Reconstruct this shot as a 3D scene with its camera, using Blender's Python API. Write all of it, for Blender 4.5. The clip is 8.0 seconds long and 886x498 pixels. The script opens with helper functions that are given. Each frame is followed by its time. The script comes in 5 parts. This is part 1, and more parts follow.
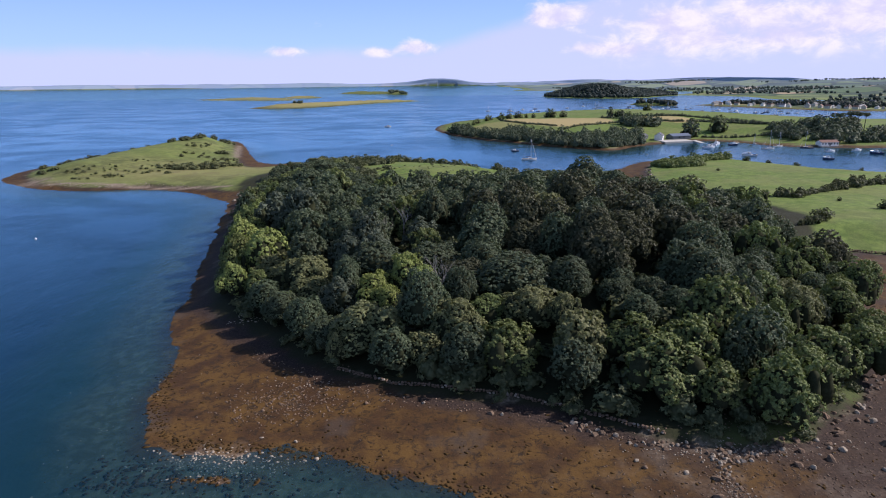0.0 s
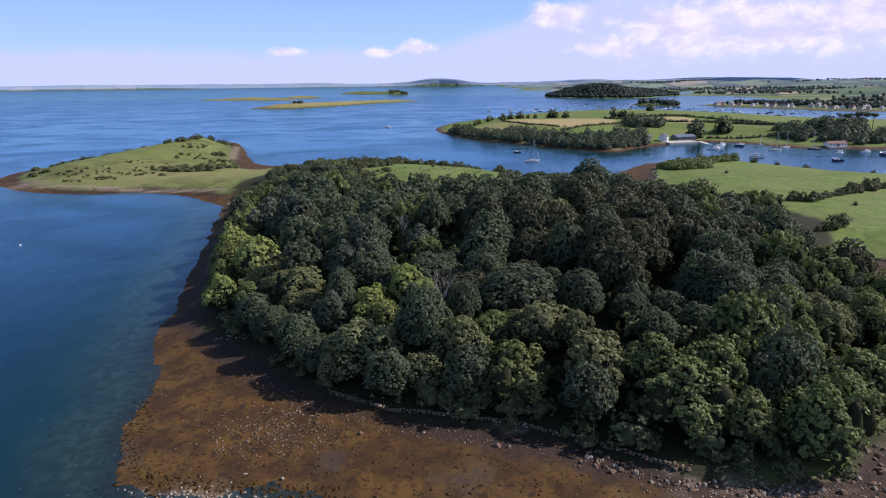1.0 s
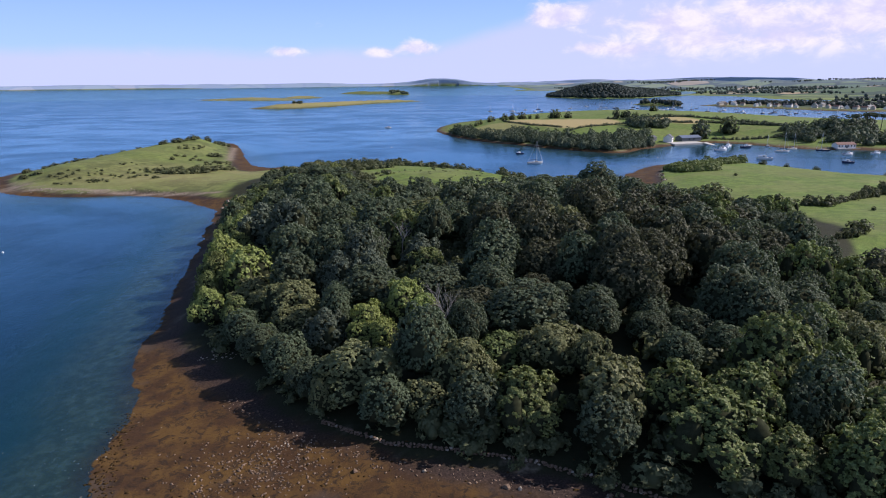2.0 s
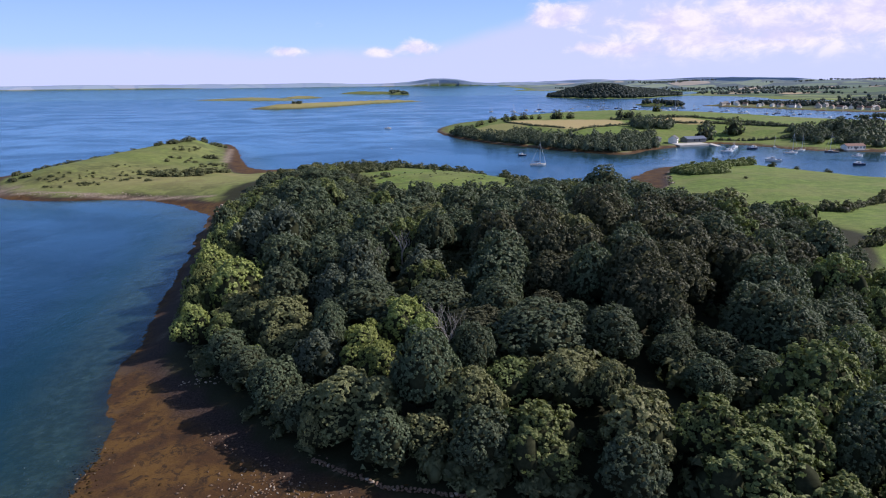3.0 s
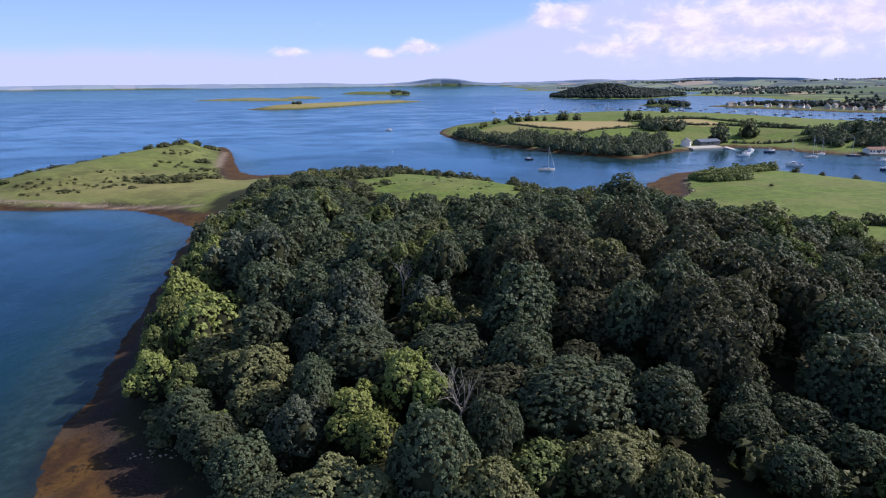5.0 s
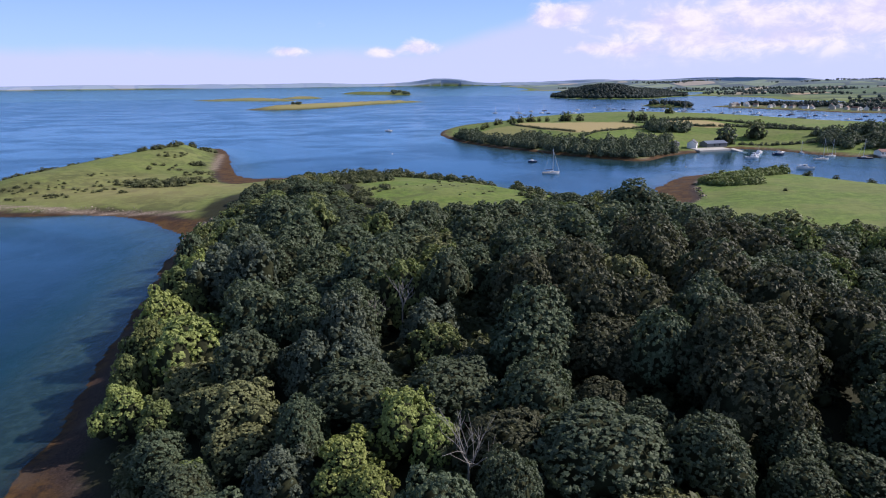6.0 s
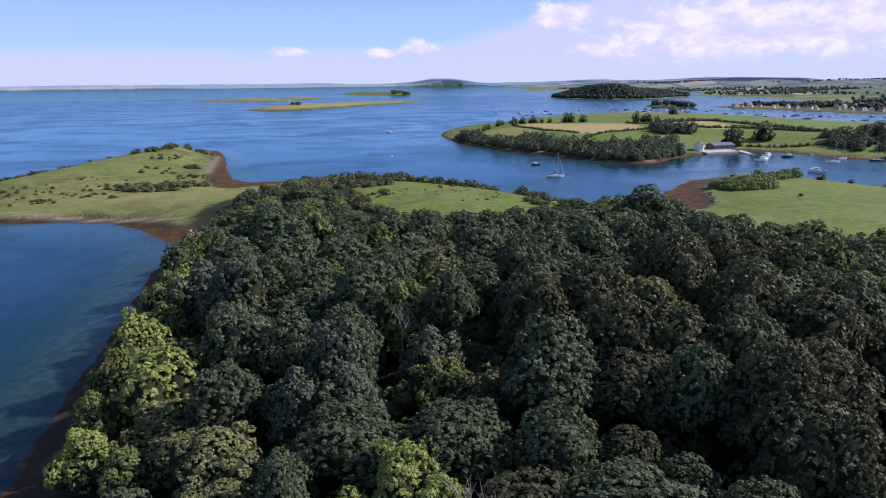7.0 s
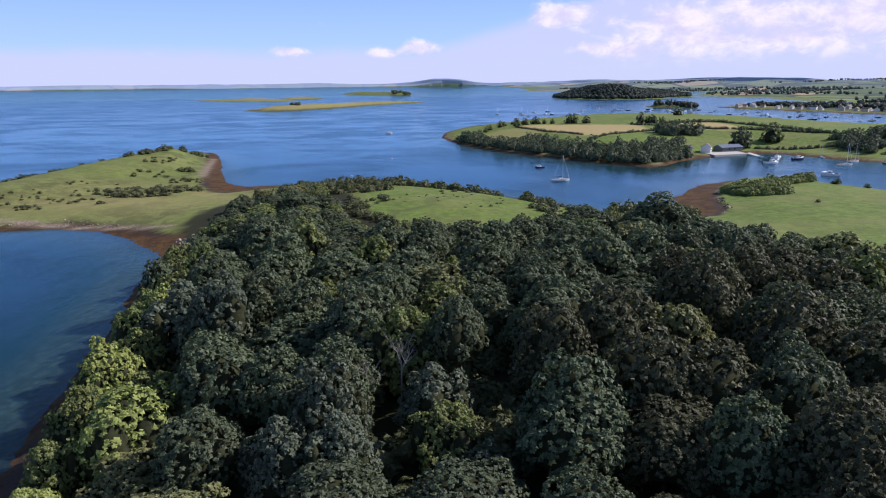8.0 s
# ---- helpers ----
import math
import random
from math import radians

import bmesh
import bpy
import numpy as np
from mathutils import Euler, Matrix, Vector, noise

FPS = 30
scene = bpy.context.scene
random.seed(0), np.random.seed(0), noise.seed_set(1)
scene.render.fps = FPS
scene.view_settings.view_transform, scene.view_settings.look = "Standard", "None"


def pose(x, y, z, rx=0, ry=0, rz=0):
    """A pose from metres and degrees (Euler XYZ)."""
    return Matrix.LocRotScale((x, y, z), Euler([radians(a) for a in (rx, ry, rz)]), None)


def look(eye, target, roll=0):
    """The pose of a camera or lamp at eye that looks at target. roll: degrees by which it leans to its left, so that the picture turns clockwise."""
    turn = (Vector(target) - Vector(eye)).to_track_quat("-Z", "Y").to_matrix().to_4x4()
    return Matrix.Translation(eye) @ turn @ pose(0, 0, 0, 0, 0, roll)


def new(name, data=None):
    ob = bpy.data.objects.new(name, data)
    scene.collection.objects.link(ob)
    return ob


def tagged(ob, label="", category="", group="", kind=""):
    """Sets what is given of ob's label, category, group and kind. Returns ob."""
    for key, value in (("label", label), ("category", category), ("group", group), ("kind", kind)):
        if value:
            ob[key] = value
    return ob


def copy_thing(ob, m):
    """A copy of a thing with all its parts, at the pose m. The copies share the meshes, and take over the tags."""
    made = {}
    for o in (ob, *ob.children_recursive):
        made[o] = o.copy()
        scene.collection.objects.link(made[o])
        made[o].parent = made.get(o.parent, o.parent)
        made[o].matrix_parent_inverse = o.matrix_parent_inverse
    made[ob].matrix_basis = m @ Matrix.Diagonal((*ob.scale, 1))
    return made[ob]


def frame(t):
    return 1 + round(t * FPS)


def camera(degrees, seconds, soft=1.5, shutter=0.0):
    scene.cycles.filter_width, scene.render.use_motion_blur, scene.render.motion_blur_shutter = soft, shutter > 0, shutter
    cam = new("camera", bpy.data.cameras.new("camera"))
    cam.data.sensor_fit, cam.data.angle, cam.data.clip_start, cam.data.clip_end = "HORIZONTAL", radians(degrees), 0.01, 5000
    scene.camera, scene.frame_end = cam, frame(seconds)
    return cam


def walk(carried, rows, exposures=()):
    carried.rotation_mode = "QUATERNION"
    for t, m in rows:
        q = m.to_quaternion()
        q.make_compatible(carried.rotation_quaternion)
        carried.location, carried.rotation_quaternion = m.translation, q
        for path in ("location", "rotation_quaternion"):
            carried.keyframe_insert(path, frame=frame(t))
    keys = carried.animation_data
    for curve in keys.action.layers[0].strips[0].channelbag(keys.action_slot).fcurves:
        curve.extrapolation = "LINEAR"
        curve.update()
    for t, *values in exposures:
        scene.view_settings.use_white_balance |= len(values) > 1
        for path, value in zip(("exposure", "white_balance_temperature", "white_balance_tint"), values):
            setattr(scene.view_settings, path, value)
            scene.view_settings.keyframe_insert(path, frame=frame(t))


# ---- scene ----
cam = camera(70.0, 8.0, soft=1.05)
PATH = [
    (0.0, (0.69, 2.7, 52.1), (0.684, 4.635, 51.593), -0.5),
    (0.5, (0.62, 7.3, 52.12), (0.613, 9.235, 51.613), -0.5),
    (1.0, (0.52, 11.95, 52.12), (0.512, 13.885, 51.613), -0.5),
    (1.5, (0.36, 16.75, 52.12), (0.351, 18.685, 51.613), -0.5),
    (3.0, (-0.38, 31.8, 52.2), (-0.39, 33.735, 51.693), -0.5),
    (3.5, (-0.7, 37.15, 52.26), (-0.711, 39.085, 51.753), -0.5),
    (4.0, (-1.07, 42.6, 52.35), (-1.082, 44.535, 51.843), -0.5),
    (4.5, (-1.44, 48.15, 52.48), (-1.453, 50.085, 51.973), -0.5),
    (6.0, (-2.36, 65.1, 52.97), (-2.375, 67.035, 52.463), -0.5),
    (6.5, (-2.7, 70.75, 53.2), (-2.715, 72.685, 52.693), -0.5),
    (7.0, (-3.02, 76.5, 53.42), (-3.036, 78.435, 52.913), -0.5),
    (7.5, (-3.36, 82.35, 53.65), (-3.376, 84.285, 53.143), -0.5),
    (8.0, (-3.7, 88.4, 53.9), (-3.717, 90.335, 53.393), -0.5),
]
walk(cam, [(t, look(eye, target, roll)) for t, eye, target, roll in PATH], [(0.0, 0.15, 6250, 20.0)])

# ---- light ----
SUN_HEIGHT, SUN_SIDE = 36.0, 78.0  # degrees above the horizon; degrees clockwise from +y
sun = new("sun", bpy.data.lights.new("sun", "SUN"))
sun.data.energy, sun.data.angle, sun.data.color = 5.0, radians(0.53), (1.0, 0.94, 0.86)
_sd = Vector((math.sin(radians(SUN_SIDE)) * math.cos(radians(SUN_HEIGHT)), math.cos(radians(SUN_SIDE)) * math.cos(radians(SUN_HEIGHT)), math.sin(radians(SUN_HEIGHT))))
sun.matrix_world = look(_sd * 300, (0, 0, 0))


class Nodes:
    """Short hand for node trees."""

    def __init__(self, tree):
        self.tree = tree

    def add(self, kind, inputs=(), **settings):
        n = self.tree.nodes.new(kind)
        for key, value in settings.items():
            setattr(n, key, value)
        for key, value in dict(inputs).items():
            if isinstance(value, bpy.types.NodeSocket):
                self.tree.links.new(value, n.inputs[key])
            else:
                n.inputs[key].default_value = value
        return n

    def math(self, op, a, b=0.0, c=0.0, clamp=False):
        return self.add("ShaderNodeMath", {0: a, 1: b, 2: c}, operation=op, use_clamp=clamp).outputs[0]

    def step(self, v, lo, hi, a=0.0, b=1.0):
        return self.add("ShaderNodeMapRange", {0: v, 1: lo, 2: hi, 3: a, 4: b}, interpolation_type="SMOOTHSTEP").outputs[0]

    def mix(self, f, a, b):
        return self.add("ShaderNodeMix", {0: f, 6: a, 7: b}, data_type="RGBA").outputs[2]

    def noise(self, vec, scale, detail=3.0, rough=0.55, distort=0.0):
        return self.add("ShaderNodeTexNoise", {"Vector": vec, "Scale": scale, "Detail": detail, "Roughness": rough, "Distortion": distort}).outputs[0]


def rgb(r, g, b):
    return (r, g, b, 1.0)


def make_world():
    world = bpy.data.worlds.new("world")
    scene.world = world
    world.use_nodes = True
    world.node_tree.nodes.clear()
    n = Nodes(world.node_tree)
    sky = n.add("ShaderNodeTexSky", sky_type="NISHITA", sun_disc=False, sun_elevation=radians(SUN_HEIGHT), sun_rotation=radians(SUN_SIDE),
                altitude=0.0, air_density=1.0, dust_density=0.4, ozone_density=3.0)
    way = n.add("ShaderNodeTexCoord").outputs["Generated"]
    part = n.add("ShaderNodeSeparateXYZ", {0: way})
    x, y, z = part.outputs
    side = n.math("ARCTAN2", x, y)
    flat = n.add("ShaderNodeCombineXYZ", {0: side, 1: n.math("MULTIPLY", z, 1.6), 2: 0.0}).outputs[0]
    broad = n.noise(flat, 5.0, 4.0, 0.6)
    fine = n.noise(flat, 24.0, 6.0, 0.62, 0.3)
    # fair-weather cumulus, thickest to the north-east
    body = n.math("ADD", n.math("MULTIPLY", broad, 0.55), n.math("MULTIPLY", fine, 0.6))
    east = n.step(side, -0.05, 0.4, -0.13, 0.1)
    level = n.math("MULTIPLY", n.step(z, 0.012, 0.05), n.step(z, 0.14, 0.4, 1.0, 0.12))
    puffs = 0.0
    for ps, pz, wide, tall, much in ((-0.04, 0.052, 0.034, 0.014, 0.5), (0.155, 0.094, 0.04, 0.016, 0.38), (-0.235, 0.047, 0.03, 0.009, 0.36), (-0.1, 0.045, 0.025, 0.008, 0.33),
                                   (0.325, 0.083, 0.05, 0.016, 0.26), (0.365, 0.06, 0.04, 0.014, 0.26), (0.263, 0.045, 0.035, 0.01, 0.24), (0.207, 0.047, 0.03, 0.009, 0.22), (0.44, 0.083, 0.05, 0.016, 0.24),
                                   (0.47, 0.057, 0.04, 0.013, 0.24), (0.55, 0.078, 0.05, 0.018, 0.26), (0.61, 0.09, 0.04, 0.016, 0.24)):
        a = n.math("DIVIDE", n.math("SUBTRACT", side, ps), wide)
        b = n.math("DIVIDE", n.math("SUBTRACT", z, pz), tall)
        r2 = n.math("ADD", n.math("MULTIPLY", a, a), n.math("MULTIPLY", b, b))
        puffs = n.math("ADD", puffs, n.math("MULTIPLY", n.math("EXPONENT", n.math("MULTIPLY", r2, -1.0)), much))
    dense = n.math("ADD", n.math("ADD", body, east), n.math("MULTIPLY", puffs, 1.0))
    cloud = n.math("MULTIPLY", n.step(dense, 0.58, 0.84, 0.0, 0.85), level)
    # thin veil of haze low over the water, rising to the east
    top = n.step(side, -0.1, 0.32, 0.047, 0.13)
    veil = n.math("MULTIPLY", n.step(n.math("SUBTRACT", z, n.math("ADD", top, n.math("MULTIPLY", n.math("SUBTRACT", broad, 0.5), 0.03))), -0.016, 0.01, 1.0, 0.0), 0.8)
    low = n.mix(n.step(z, 0.0, 0.18), rgb(4.3, 6.5, 10.0), rgb(2.6, 4.6, 9.0))
    high = n.add("ShaderNodeVectorMath", {0: sky.outputs[0], 3: 1.0}, operation="SCALE").outputs[0]
    blue = n.mix(n.step(z, 0.06, 0.4, 0.9, 0.0), high, low)
    c = n.mix(veil, blue, rgb(5.8, 6.2, 9.4))
    shade = n.step(fine, 0.35, 0.7)
    c = n.mix(cloud, c, n.mix(shade, rgb(6.6, 6.4, 8.6), rgb(9.4, 8.8, 9.9)))
    back = n.add("ShaderNodeBackground", {"Color": c, "Strength": 0.1})
    n.tree.links.new(back.outputs[0], n.add("ShaderNodeOutputWorld").inputs[0])


make_world()

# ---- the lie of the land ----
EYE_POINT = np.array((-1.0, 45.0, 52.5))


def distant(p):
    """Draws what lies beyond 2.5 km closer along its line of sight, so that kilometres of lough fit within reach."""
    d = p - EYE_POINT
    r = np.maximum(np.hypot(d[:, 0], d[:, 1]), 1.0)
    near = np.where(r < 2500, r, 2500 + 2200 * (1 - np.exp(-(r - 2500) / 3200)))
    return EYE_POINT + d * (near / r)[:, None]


def lattice(ix, iy, seed):
    h = (ix.astype(np.int64) * 374761393 + iy.astype(np.int64) * 668265263 + seed * 1442695041) & 0x7FFFFFFF
    h = ((h ^ (h >> 13)) * 1274126177) & 0x7FFFFFFF
    return ((h ^ (h >> 16)) & 0xFFFF) / 65535.0


def rough_field(x, y, size, seed=0, octaves=4):
    """Smooth random heights, -1 to 1, of that size in metres."""
    total, amp, s = np.zeros_like(x, dtype=float), 1.0, size
    for k in range(octaves):
        fx, fy = x / s + 17.3 * k, y / s - 9.1 * k
        ix, iy = np.floor(fx), np.floor(fy)
        u, v = fx - ix, fy - iy
        u, v = u * u * (3 - 2 * u), v * v * (3 - 2 * v)
        a, b = lattice(ix, iy, seed + k), lattice(ix + 1, iy, seed + k)
        c, d = lattice(ix, iy + 1, seed + k), lattice(ix + 1, iy + 1, seed + k)
        total += amp * ((a + (b - a) * u) * (1 - v) + (c + (d - c) * u) * v - 0.5) * 2
        amp, s = amp * 0.5, s * 0.5
    return total / 1.6


def ease(v, lo, hi):
    t = np.clip((v - lo) / (hi - lo), 0, 1)
    return t * t * (3 - 2 * t)


def curve_round(points, n=5):
    """A smooth closed line through the corners."""
    p = np.array(points, float)
    a, b, c, d = np.roll(p, 1, 0), p, np.roll(p, -1, 0), np.roll(p, -2, 0)
    out = []
    for k in range(n):
        t = k / n
        out.append(0.5 * (2 * b + (c - a) * t + (2 * a - 5 * b + 4 * c - d) * t**2 + (3 * b - a - 3 * c + d) * t**3))
    return np.stack(out, 1).reshape(-1, 2)


def depth_in(x, y, line, reach=200.0):
    """How far inside a closed line each point lies (negative: outside), no more than reach."""
    out = np.full(x.shape, -reach)
    lo, hi = line.min(0) - reach, line.max(0) + reach
    pick = np.nonzero((x > lo[0]) & (x < hi[0]) & (y > lo[1]) & (y < hi[1]))[0]
    a, b = line, np.roll(line, -1, 0)
    for start in range(0, len(pick), 20000):
        i = pick[start:start + 20000]
        px, py = x[i][:, None], y[i][:, None]
        ex, ey = (b - a)[:, 0], (b - a)[:, 1]
        t = np.clip(((px - a[:, 0]) * ex + (py - a[:, 1]) * ey) / (ex * ex + ey * ey + 1e-9), 0, 1)
        d = np.sqrt(((px - a[:, 0] - t * ex) ** 2 + (py - a[:, 1] - t * ey) ** 2).min(1))
        cross = ((a[:, 1] > py) != (b[:, 1] > py)) & (px < a[:, 0] + (py - a[:, 1]) * ex / np.where(ey == 0, 1e-9, ey))
        out[i] = np.clip(np.where(cross.sum(1) % 2 == 1, d, -d), -reach, reach)
    return out


def off_line(x, y, a, b):
    ex, ey = b[0] - a[0], b[1] - a[1]
    t = np.clip(((x - a[0]) * ex + (y - a[1]) * ey) / (ex * ex + ey * ey), 0, 1)
    return np.hypot(x - a[0] - t * ex, y - a[1] - t * ey)


def hump(x, y, cx, cy, wide, long):
    return np.exp(-(((x - cx) / wide) ** 2 + ((y - cy) / long) ** 2))


# low-water line of the near land: grassy point, wood and eastern fields
MAIN_WATER = curve_round([
    (-252, 362), (-215, 334), (-185, 326), (-157, 329), (-129, 319), (-104, 294), (-97, 284), (-89, 256), (-82, 226), (-74, 191), (-68, 168), (-63, 148), (-58, 128), (-51, 115),
    (-50, 103), (-46, 94), (-40, 86), (-25, 85), (-16, 84), (-8, 79.5), (-2, 78), (5, 74), (20, 62), (60, 48), (140, 40), (420, 60), (640, 240), (430, 322), (252, 364),
    (217, 397), (182, 448), (150, 436), (132, 426), (112, 400), (102, 382), (94, 356), (74, 352), (52, 362), (30, 387), (-10, 424), (-45, 442), (-80, 437), (-101, 434), (-121, 436), (-141, 471),
    (-172, 556), (-200, 612), (-228, 600), (-246, 540), (-252, 480), (-266, 420), (-262, 385)])
# line where grass, wood or walls begin
MAIN_LAND = curve_round([
    (-222, 347), (-205, 338), (-185, 330), (-157, 334), (-131, 328), (-110, 316), (-95, 304), (-88, 270), (-79, 232), (-69, 192), (-59, 154), (-52, 140), (-35.5, 122), (-21.5, 109.5), (-8, 101), (11, 96), (19, 93),
    (28, 87), (38, 83.5), (51, 85), (57, 88), (71, 100), (85, 122), (105, 158), (113, 174), (125, 189), (134, 184), (160, 170), (260, 150), (500, 150), (600, 250), (420, 318), (251, 358),
    (214, 390), (180, 440), (150, 428), (138, 414), (122, 380), (112, 348), (98, 336), (76, 344), (54, 353), (30, 376), (-10, 415), (-45, 432), (-80, 427), (-101, 412), (-118, 402), (-136, 425), (-152, 470),
    (-180, 552), (-200, 600), (-222, 590), (-238, 540), (-244, 480), (-256, 420), (-250, 385)])
MIDDLE_ISLE = curve_round([
    (-10, 764), (8, 672), (28, 620), (60, 579), (100, 526), (132, 505), (169, 538), (222, 572), (250, 566), (281, 520), (347, 502), (480, 482), (700, 520), (780, 640), (700, 770), (500, 790), (420, 880),
    (380, 1000), (300, 1080), (180, 1060), (80, 980), (14, 880)])
VILLAGE = curve_round([
    (545, 1440), (562, 1420), (600, 1320), (650, 1190), (745, 1095), (1000, 1020), (1800, 900), (3500, 900), (5200, 3000), (5200, 6500), (3000, 9000), (1700, 9800), (900, 10800), (780, 7500), (640, 5200), (480, 4400), (660, 4200),
    (1150, 4000), (1250, 3300), (1000, 2700), (880, 2560), (960, 2330), (1010, 2200), (960, 1850), (1000, 1720), (850, 1600), (700, 1520), (600, 1490)])
DARK_ISLE = curve_round([(372, 2440), (400, 2240), (505, 2130), (650, 2140), (760, 2300), (890, 2460), (880, 2600), (600, 2700), (430, 2620)])
LOW_ISLE = curve_round([(-425, 1460), (-380, 1445), (-296, 1520), (-240, 1640), (-190, 1790), (-82, 1960), (-78, 2000), (-150, 1990), (-230, 1900), (-330, 1760), (-420, 1600), (-440, 1500)])
FAR_ISLE = curve_round([(-585, 3640), (-380, 3400), (-195, 3230), (-180, 3330), (-280, 3650), (-480, 3900)])
WEST_ISLE = curve_round([(-905, 2360), (-700, 2260), (-533, 2200), (-520, 2280), (-640, 2420), (-860, 2470)])
WEST_ISLE_B = curve_round([(-640, 2560), (-560, 2500), (-490, 2560), (-520, 2700), (-620, 2720)])
SPIT = curve_round([(435, 1520), (470, 1440), (508, 1420), (520, 1480), (470, 1550)])
FAR_SHORE = curve_round([
    (-14000, 6500), (-9000, 8600), (-5600, 9800), (-4000, 10600), (-3000, 11200), (-2100, 12000), (-900, 13500), (60, 15000), (900, 13800), (1500, 12000), (4000, 12000), (9000, 16000), (2000, 22000), (-6000, 20000), (-12000, 12000)], 4)


def land_height(x, y):
    """Height of ground or sea bed, and how far inside the main land and the middle isle each point lies."""
    wob = rough_field(x, y, 14, 3, 4) * 1.2 * ease(np.hypot(x - 10, y - 90), 0, 60) + rough_field(x, y, 5, 5, 3) * 0.8
    wob = wob + (1.5 * rough_field(x, y, 4.5, 7, 4) + 0.6 * rough_field(x, y, 1.6, 8, 2)) * hump(x, y, -20, 90, 50, 30)
    dw = depth_in(x, y, MAIN_WATER) + wob
    dl = depth_in(x, y, MAIN_LAND) + 0.5 * wob
    dl = np.minimum(dl, dw - 1.5)
    z = -np.minimum(7.0, 0.035 * np.maximum(-dw, 0) + 0.0022 * np.maximum(-dw, 0) ** 2)
    # stony reef off the southern flats
    z = np.maximum(z, -0.62 + 0.6 * hump(x, y, -33, 79.5, 22, 6.5) + (0.26 * rough_field(x, y, 6, 9, 4) + 0.1 * rough_field(x, y, 1.5, 10, 2)) * hump(x, y, -28, 77, 40, 14) - 3 * (1 - hump(x, y, -30, 76, 45, 18)))
    # weed mats awash beside it
    mats = 0.9 * np.maximum(hump(x, y, -43.5, 79.5, 5, 3.2), hump(x, y, -29, 77.6, 8, 1.9)) + 0.16 * rough_field(x, y, 2.2, 15, 3) - 5 * (1 - hump(x, y, -35, 79, 24, 9))
    z = np.where(dw < 0, np.maximum(z, np.minimum(mats - 0.5, 0.16)), z)
    share = np.where((dw > 0) & (dl < 0), dw / np.maximum(dw - dl, 0.1), 0)
    tidal = 1.35 * share**1.2 + 0.09 * rough_field(x, y, 3.0, 12, 4) + 0.1 * rough_field(x, y, 11, 13, 3)
    z = np.where((dw > 0) & (dl < 0), np.maximum(tidal, -0.06), z)
    swell = 8.5 * hump(x, y, 20, 165, 60, 65) + 5.5 * hump(x, y, -10, 340, 70, 70) + 3.5 * hump(x, y, 190, 300, 90, 90) + 3.0 * hump(x, y, 145, 215, 40, 40)
    swell = swell + (5.2 + 2.6 * ease(y, 400, 520)) * np.exp(-((off_line(x, y, (-222, 395), (-200, 545)) / 34.0) ** 2)) + 1.5 * hump(x, y, -140, 350, 60, 40)
    swell = swell + 0.5 * rough_field(x, y, 30, 21) + 0.12 * rough_field(x, y, 5, 22)
    land = 1.35 + 0.7 * ease(dl, 0, 2.5) + np.maximum(swell, 0) * ease(dl, 0, 24)
    z = np.where(dl >= 0, land, z)

    def island(z, line, beach, tall, wide, seed, lump=0.25, size=160, reach=200.0):
        d = depth_in(x, y, line, reach) + rough_field(x, y, 22 if reach < 300 else 160, seed, 4) * (3.0 if reach < 300 else 25.0)
        top = 1.4 * np.clip(d / beach, 0, 1) + ease(d, beach, wide) * tall * (1 + lump * rough_field(x, y, size, seed + 1, 3))
        return np.maximum(z, np.where(d > 0, top, np.maximum(-7, 0.08 * d))), d

    z, d_mid = island(z, MIDDLE_ISLE, 5, 9.5, 95, 31, 0.12)
    z = np.where(d_mid > 0, z + 6.0 * hump(x, y, 265, 800, 110, 130) * ease(d_mid, 5, 60), z)
    z, d_vil = island(z, VILLAGE, 10, 40.0, 1300, 41, 1.0, 650, 1500.0)
    z, d_dark = island(z, DARK_ISLE, 8, 17.0, 150, 51)
    z = np.where(d_dark > 0, z + 17 * hump(x, y, 530, 2330, 120, 260) * ease(d_dark, 5, 90), z)
    for k, line in enumerate((LOW_ISLE, FAR_ISLE, WEST_ISLE, WEST_ISLE_B)):
        z, _ = island(z, line, 5, 7.0 + 3 * (k == 1), 60, 61 + 3 * k)
    z, _ = island(z, SPIT, 5, 3.0, 20, 81)
    z, d_far = island(z, FAR_SHORE, 60, 50.0, 1400, 91, 0.5, 1500, 3000.0)
    z = np.where(d_far > 0, z + 100 * hump(x, y, -150, 16000, 700, 1500) + 85 * hump(x, y, 7500, 15500, 2600, 1500) + 75 * hump(x, y, 3200, 15500, 900, 1500) + 45 * rough_field(x, y, 900, 99, 3), z)
    return z, dict(water=dw, land=dl, middle=d_mid, village=d_vil, dark=d_dark, far=d_far)


def ground_at(x, y):
    return float(land_height(np.array([float(x)]), np.array([float(y)]))[0][0])

# ---- materials ----
def material(name):
    m = bpy.data.materials.new(name)
    m.use_nodes = True
    m.node_tree.nodes.clear()
    n = Nodes(m.node_tree)
    return m, n, n.add("ShaderNodeOutputMaterial")


def finish(n, out, color, rough=0.8, bump=None, strength=0.4, distance=0.1, metallic=0.0, spec=0.3):
    ins = {"Base Color": color, "Roughness": rough, "Metallic": metallic, "Specular IOR Level": spec}
    if bump is not None:
        ins["Normal"] = n.add("ShaderNodeBump", {"Height": bump, "Strength": strength, "Distance": distance}).outputs[0]
    n.tree.links.new(n.add("ShaderNodeBsdfPrincipled", ins).outputs[0], out.inputs[0])


